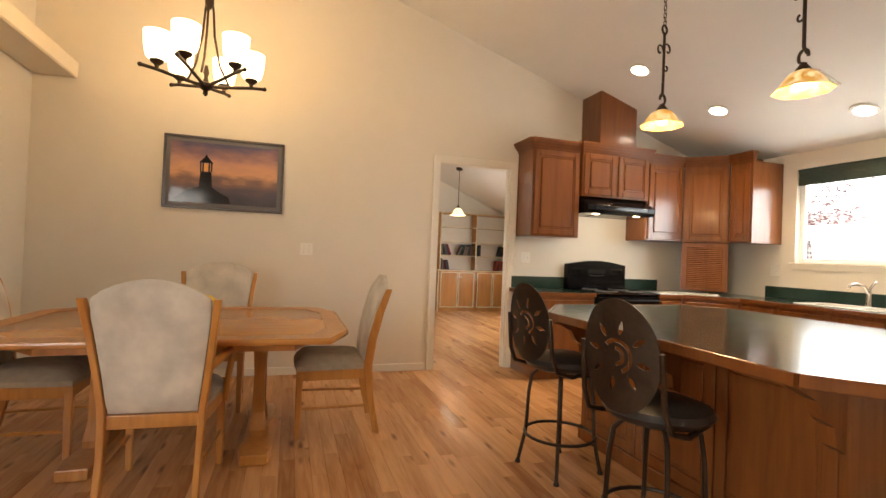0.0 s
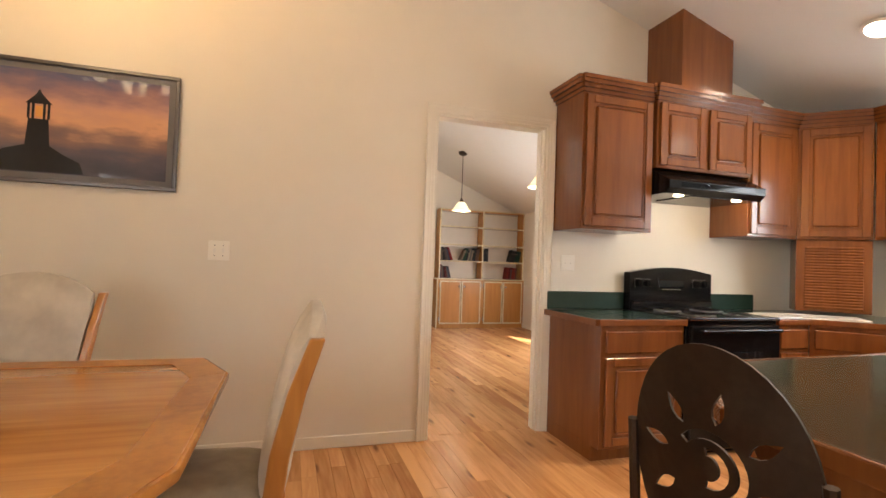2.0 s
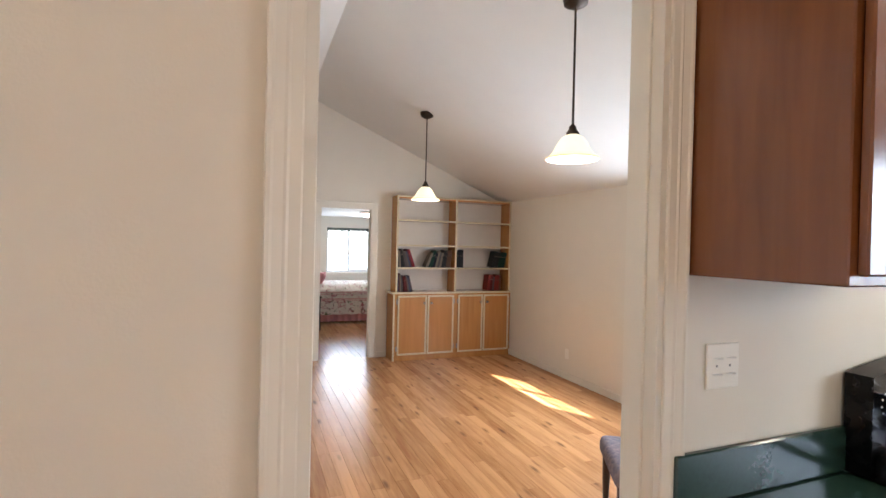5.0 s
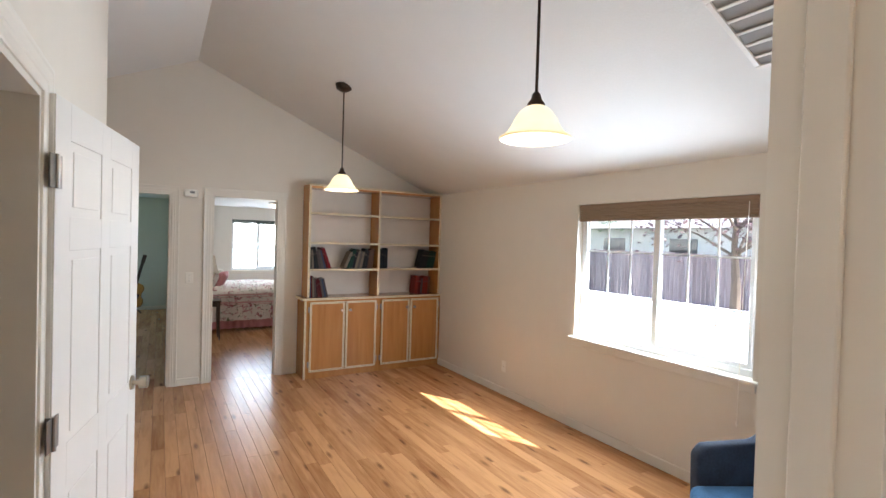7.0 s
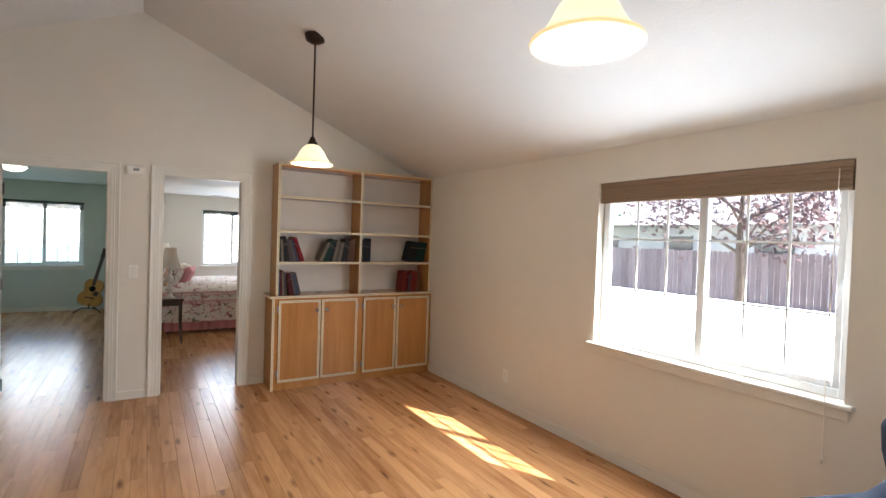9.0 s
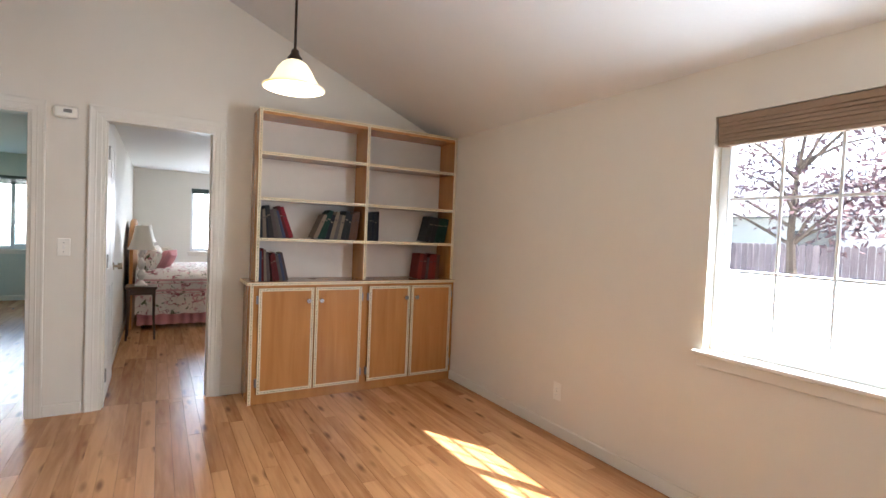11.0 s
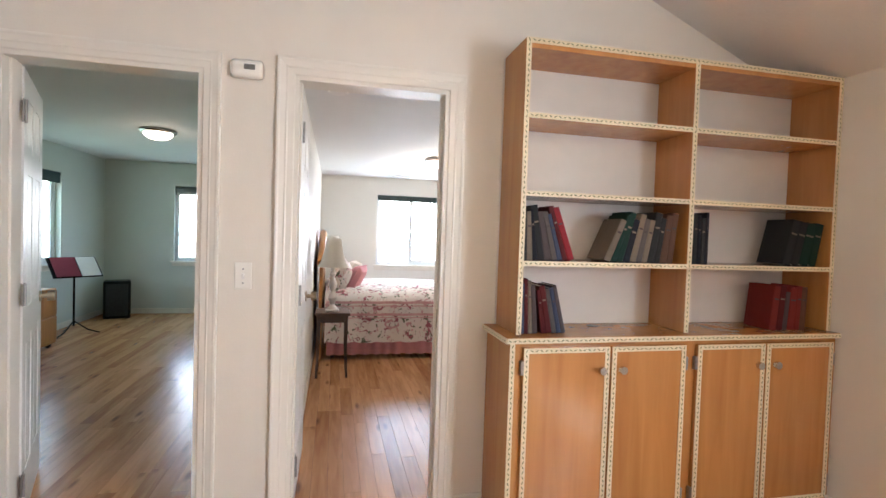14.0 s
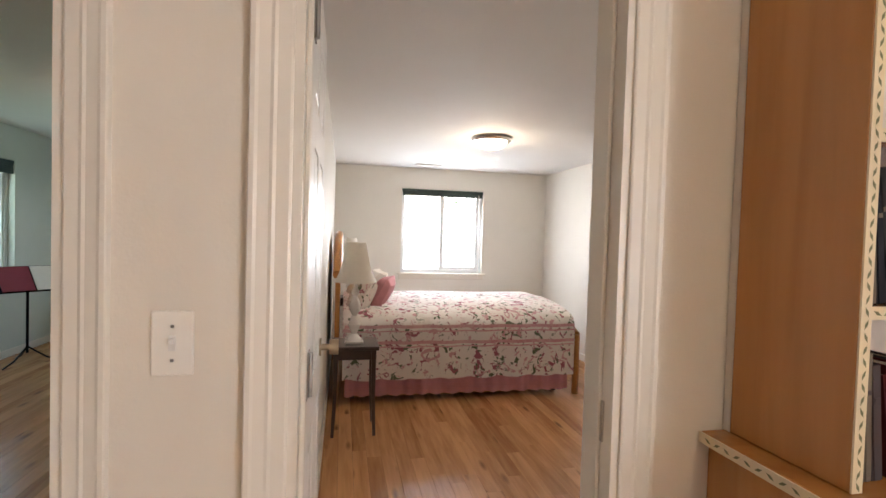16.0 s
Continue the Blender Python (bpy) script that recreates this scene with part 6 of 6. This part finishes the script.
tl = table_lamp(pose(3.39, 13.66, 0.58))
ns2 = copy_thing(ns, pose(3.255, 15.85, 0))
copy_thing(tl, pose(3.39, 15.98, 0.58))


def flush_light(x, y, z, watts):
    ob = thing("ceiling_light", pose(x, y, z), "flush ceiling light with lit frosted dome", "ceiling light", "flush ceiling lights")
    bm = B()
    lathe(bm, [(0.16, 0.0), (0.165, -0.02), (0.15, -0.035), (0.13, -0.035)], seg=28)
    done("rim", bm, M_CHROME, ob, True)
    bm = B()
    lathe(bm, [(0.13, -0.034), (0.12, -0.06), (0.085, -0.085), (0.03, -0.098), (0.0, -0.10)], seg=28)
    done("dome", bm, G_DOME, ob, True)
    bulb("dome_bulb", (x, y, z - 0.15), watts, (1.0, 0.82, 0.60), 0.08)
    return ob


flush_light(4.47, 14.25, 2.11, 9)
flush_light(1.69, 14.43, 2.235, 2)
bm = B()
lathe(bm, [(0.0, -0.035), (0.05, -0.034), (0.062, -0.02), (0.065, 0.0)], (3.39, 11.98, 2.11), 24)
tagged(done("smoke_detector", bm, M_WHITE, smooth=True), "white round smoke detector on the bedroom ceiling", "smoke detector")
ceiling_vent(pose(4.10, 15.9, 2.11), 0.30, 0.10, 8)
bm = B()
box(bm, 3.868, 3.8725, LB + 0.03, LB + 0.06, 0.86, 0.95)
tagged(done("strike_plate", bm, M_CHROME), "steel strike plate on the bedroom door jamb", "strike plate")

# ---- music room ----
g = thing("guitar", pose(2.27, 16.70, 0.115, -12, 11, -15), "acoustic guitar leaning on a stand by the wall", "guitar")
bm = B()
half = [(0.0, 0.0), (0.10, 0.005), (0.165, 0.05), (0.185, 0.12), (0.165, 0.19), (0.125, 0.24), (0.115, 0.28), (0.135, 0.34), (0.135, 0.40), (0.10, 0.455), (0.03, 0.475)]
outline = half + [(-x, z) for x, z in half[::-1] if x > 0]
solid(bm, [(x, 0, z) for x, z in outline], (0, 0.09, 0))
done("body", bm, M_GUITAR, g)
bm = B()
lathe(bm, [(0.0, 0.0), (0.05, 0.0)], seg=20)
bmesh.ops.rotate(bm, matrix=Matrix.Rotation(radians(90), 3, "X"), verts=bm.verts)
bmesh.ops.translate(bm, vec=(0, -0.002, 0.30), verts=bm.verts)
done("sound_hole", bm, M_BLACK, g)
bm = B()
box(bm, -0.07, 0.07, -0.012, -0.002, 0.13, 0.155, 0.003)
solid(bm, [(0.02, -0.003, 0.20), (0.10, -0.003, 0.18), (0.11, -0.003, 0.26), (0.05, -0.003, 0.27)], (0, 0.001, 0))
done("bridge", bm, M_DARKWOOD, g)
bm = B()
box(bm, -0.025, 0.025, -0.018, 0.012, 0.36, 0.86, 0.004)
box(bm, -0.035, 0.035, -0.008, 0.008, 0.86, 1.03, 0.004)
done("neck", bm, M_DARKWOOD, g)
stand = thing("guitar_stand", pose(2.30, 16.70, 0, 0, 0, -15), "black tubular guitar stand on the floor", "guitar stand")
bm = B()
rod(bm, [(-0.2, -0.10, 0.01), (-0.1, -0.02, 0.08), (0.1, -0.02, 0.08), (0.2, -0.10, 0.01)], 0.01, 7)
rod(bm, [(0, -0.02, 0.08), (0, 0.17, 0.55)], 0.01, 7)
rod(bm, [(0, 0.10, 0.35), (0, 0.22, 0.01)], 0.01, 7)
done("frame", bm, M_BLACK, stand, True)

spk = thing("speaker", pose(0.46, 16.74, 0, 0, 0, 20), "black loudspeaker cabinet standing on the floor", "speaker")
bm = B()
box(bm, -0.16, 0.16, -0.14, 0.14, 0, 0.52, 0.02, 2)
done("cabinet", bm, M_HOOD, spk, True)
bm = B()
box(bm, -0.13, 0.13, -0.146, -0.139, 0.04, 0.48, 0.003)
done("grille", bm, mat("speaker_grille", (0.02, 0.02, 0.022), 0.7, grain=0.5, scale=300), spk)

msd = thing("music_stand", pose(0.46, 15.58, 0, 0, 0, 48), "black tripod music stand holding an open red folder", "music stand")
bm = B()
rod(bm, [(0, 0, 0.10), (0, 0, 0.72)], 0.012, 8)
for a in (90, 210, 330):
    c0, s0 = math.cos(radians(a)), math.sin(radians(a))
    rod(bm, [(0, 0, 0.16), (0.14 * c0, 0.14 * s0, 0.05), (0.25 * c0, 0.25 * s0, 0.01)], 0.008, 6)
done("tripod", bm, M_BLACK, msd, True)
bm = B()
solid(bm, [(-0.25, -0.12, 0.68), (0.25, -0.12, 0.68), (0.25, 0.08, 0.90), (-0.25, 0.08, 0.90)], (0, 0.006, -0.006))
done("desk", bm, M_BLACK, msd)
bm = B()
solid(bm, [(-0.22, -0.125, 0.69), (0.02, -0.125, 0.69), (0.02, 0.06, 0.895), (-0.22, 0.06, 0.895)], (0, -0.004, 0.004))
done("folder", bm, mat("red_folder", (0.25, 0.03, 0.05), 0.5, grain=0.1), msd)
bm = B()
solid(bm, [(0.03, -0.125, 0.69), (0.23, -0.125, 0.69), (0.23, 0.06, 0.895), (0.03, 0.06, 0.895)], (0, -0.004, 0.004))
done("sheet_music", bm, M_CERAMIC, msd)

fc = thing("file_drawers", pose(0.17, 14.50, 0), "low oak two-drawer cabinet on castors", "drawer unit")
bm = B()
box(bm, 0, 0.42, 0, 0.45, 0.05, 0.62, 0.006)
done("body", bm, M_OAK, fc)
for z in (0.08, 0.35):
    bm = B()
    box(bm, 0.421, 0.435, 0.02, 0.43, z, z + 0.25, 0.004)
    done("drawer_front", bm, M_OAK, fc)
for x in (0.05, 0.37):
    for y in (0.05, 0.40):
        bm = B()
        rod(bm, [(x, y - 0.012, 0.026), (x, y + 0.012, 0.026)], 0.025, 10)
        done("castor", bm, M_BLACK, fc)


dresser = thing("dresser", pose(0.17, 13.55, 0), "dark walnut chest of three drawers by the wall", "dresser")
bm = B()
box(bm, 0, 0.44, 0, 0.80, 0.08, 0.68, 0.006)
box(bm, -0.0, 0.465, -0.02, 0.82, 0.681, 0.71, 0.008)
box(bm, 0.0, 0.47, -0.025, 0.825, 0, 0.09, 0.012)
done("body", bm, M_DARKWOOD, dresser)
for z in (0.11, 0.30, 0.49):
    bm = B()
    box(bm, 0.441, 0.456, 0.025, 0.775, z, z + 0.17, 0.005)
    done("drawer_front", bm, M_DARKWOOD, dresser)
    for y in (0.20, 0.60):
        bm = B()
        rod(bm, [(0.455, y, z + 0.085), (0.475, y, z + 0.085)], 0.012, 8)
        done("knob", bm, M_BRASS, dresser, True)


# ---- outside ----
def fence(x, y0, y1):
    ob = thing("garden_fence", pose(x, 0, -0.25), "tall weathered wooden board fence across the yard", "fence")
    me = None
    y, k = y0, 0
    rr = random.Random(2)
    while y < y1:
        if me is None:
            bm = B()
            solid(bm, [(0, 0, 0), (0, 0.135, 0), (0, 0.135, 1.60), (0, 0.105, 1.64), (0, 0.03, 1.64), (0, 0, 1.60)], (0.02, 0, 0))
            first = done("fence_board", bm, M_FENCE, ob)
            me = first.data
        o = new("fence_board", me)
        o.parent = ob
        o.location = (rr.uniform(-0.006, 0.006), y, rr.uniform(-0.02, 0.02))
        y += 0.148
    first.location = (0, y, 0)
    bm = B()
    box(bm, 0.02, 0.06, y0, y1, 0.30, 0.39)
    box(bm, 0.02, 0.06, y0, y1, 1.26, 1.35)
    done("rail", bm, M_FENCE, ob)


fence(17.0, 4.0, 36.0)


def tree(x, y, h, leaf, label, seed, crown_r=2.2, trunk_h=2.0):
    rr = random.Random(seed)
    ob = thing("tree", pose(x, y, -0.25), label, "tree", "garden trees")
    bm = B()
    rod(bm, [(0, 0, 0), (0.05, 0.03, trunk_h * 0.5), (-0.04, 0.05, trunk_h), (0.0, 0.0, h * 0.75)], 0.14, 8, r_end=0.04)
    tips = []
    for i in range(14):
        a, z = rr.uniform(0, 6.28), rr.uniform(trunk_h * 0.8, h * 0.7)
        L = crown_r * rr.uniform(0.5, 1.0)
        tip = Vector((L * math.cos(a), L * math.sin(a), z + L * rr.uniform(0.3, 0.8)))
        rod(bm, [(0, 0, z), tip * 0.5 + Vector((0, 0, z * 0.5 + 0.1)), tip], 0.045, 6, r_end=0.01)
        tips.append(tip)
    done("trunk", bm, M_BARK, ob, True)
    bm = B()
    for tip in tips:
        for k in range(230):
            p = tip + Vector((rr.gauss(0, 0.42), rr.gauss(0, 0.42), rr.gauss(0, 0.34)))
            s = rr.uniform(0.05, 0.10)
            u = Vector((rr.gauss(0, 1), rr.gauss(0, 1), rr.gauss(0, 1))).normalized()
            w = u.orthogonal().normalized()
            bm.faces.new([bm.verts.new(p + u * s), bm.verts.new(p + w * s * 0.5), bm.verts.new(p - u * s), bm.verts.new(p - w * s * 0.5)])
    tagged(done("leaves", bm, leaf, ob), kind="stuff")


tree(15.2, 12.5, 4.8, M_LEAF_R, "copper-leaved garden tree in the sunny yard", 3, 1.9, 1.9)
tree(21.0, 24.5, 6.0, M_LEAF, "green leafy tree behind the fence", 5, 3.0, 2.4)
tree(19.5, 33.0, 7.5, M_LEAF, "green leafy tree behind the fence", 8, 3.2, 2.4)
tree(9.0, 27.0, 6.5, M_LEAF, "green leafy tree in the back garden", 9, 2.8, 2.4)
tree(-6.5, 18.0, 6.5, M_LEAF, "green leafy tree in the side garden", 10, 2.8, 2.2)

hs = thing("neighbour_house", pose(24, 17, -0.25), "low pale neighbouring house with a dark roof", "house")
bm = B()
box(bm, 0, 8, -4, 9, 0, 2.7)
done("wall", bm, M_HOUSE, hs)
bm = B()
solid(bm, [(-0.6, -4.6, 2.7), (8.6, -4.6, 2.7), (4, -4.6, 4.5)], (0, 14.2, 0))
done("roof", bm, M_ROOF, hs)
for y in (-2, 2, 6):
    w0 = B()
    box(w0, -0.03, 0.02, y, y + 1.4, 1.0, 2.2)
    done("window", w0, M_GLASSBLK, hs)
bm = B()
box(bm, -40, 60, 17.2, 60, -0.252, -0.245)
structure("ground_lawn", bm, M_GRASS, "green garden lawn behind the house", "lawn")
bm = B()
box(bm, -40, -0.6, 8, 17.2, -0.252, -0.244)
structure("ground_side_lawn", bm, M_GRASS, "green side garden lawn", "lawn")

# glowing ring added so that the sky beyond the windows turns white
bm = B()
prev = None
for k in range(49):
    a = 2 * math.pi * k / 48
    cur = [bm.verts.new((90 * math.cos(a), 10 + 90 * math.sin(a), z)) for z in (-1, 26)]
    if prev:
        bm.faces.new((prev[0], cur[0], cur[1], prev[1]))
    prev = cur
structure("backdrop", bm, glow("white_sky_glow", (0.86, 0.94, 1.0), 0.5), "glowing ring standing in for white sky at the horizon", "backdrop")

# ---- floor planks ----
PLANK_W = 0.083
rp = random.Random(11)
plank_mesh = {}


def plank_data(n):
    """One plank mesh per length step, shared by alike planks."""
    if n not in plank_mesh:
        bm = B()
        L, w = n * 0.15, PLANK_W - 0.0012
        box(bm, 0, w, 0, L - 0.0015, -0.0055, 0.0, 0.0008)
        me = bpy.data.meshes.new("plank")
        bm.to_mesh(me)
        bm.free()
        me.materials.append(M_FLOOR)
        plank_mesh[n] = me
    return plank_mesh[n]


joined_v, joined_f, joined_t = [], [], []


def lay(x0, x1, y0, y1, single):
    """Planks along y, in courses across x; those for which single(x, y) holds are objects of their own."""
    i = 0
    x = x0
    while x < x1 - 0.002:
        w = min(PLANK_W, x1 - x) - 0.0012
        y = y0 - rp.uniform(0, 0.8)
        while y < y1:
            n = rp.randint(4, 11)
            ya, yb = max(y, y0), min(y + n * 0.15, y1)
            y += n * 0.15
            if yb - ya < 0.02:
                continue
            full = abs(yb - ya - n * 0.15) < 1e-6 and w > PLANK_W - 0.002
            if full and single(x, (ya + yb) / 2) and counts[0] < 300:
                counts[0] += 1
                o = new("plank", plank_data(n))
                o.location = (x, ya, 0)
                o.parent = floor
                continue
            b, dz = len(joined_v), rp.uniform(0, 0.0003)
            for px, py in ((x, ya), (x + w, ya), (x + w, yb - 0.0015), (x, yb - 0.0015)):
                joined_v.extend(((px, py, -dz), (px, py, -0.0055)))
            joined_f.append((b, b + 2, b + 4, b + 6))
            for k in range(4):
                a, c1 = b + 2 * k, b + 2 * ((k + 1) % 4)
                joined_f.append((a, a + 1, c1 + 1, c1))
            joined_t.append(rp.random())
        x += PLANK_W


counts = [0]
lay(LL, LR, 6.05, LB + 0.06, lambda x, y: x > 2.7 and y > 7.2)
lay(-1.02, KR, -1.6, 6.05, lambda x, y: False)
lay(0.75, LL, 6.05, LB + 0.06, lambda x, y: False)
lay(0.15, 5.85, LB + 0.06, MB, lambda x, y: False)
me = bpy.data.meshes.new("planks")
me.from_pydata(joined_v, [], joined_f)
me.materials.append(M_FLOOR_J)
at = me.attributes.new("tone", "FLOAT", "FACE")
at.data.foreach_set("value", [t for t in joined_t for _ in range(5)])
ob = new("planks", me)
ob.parent = floor
tagged(ob, kind="stuff")
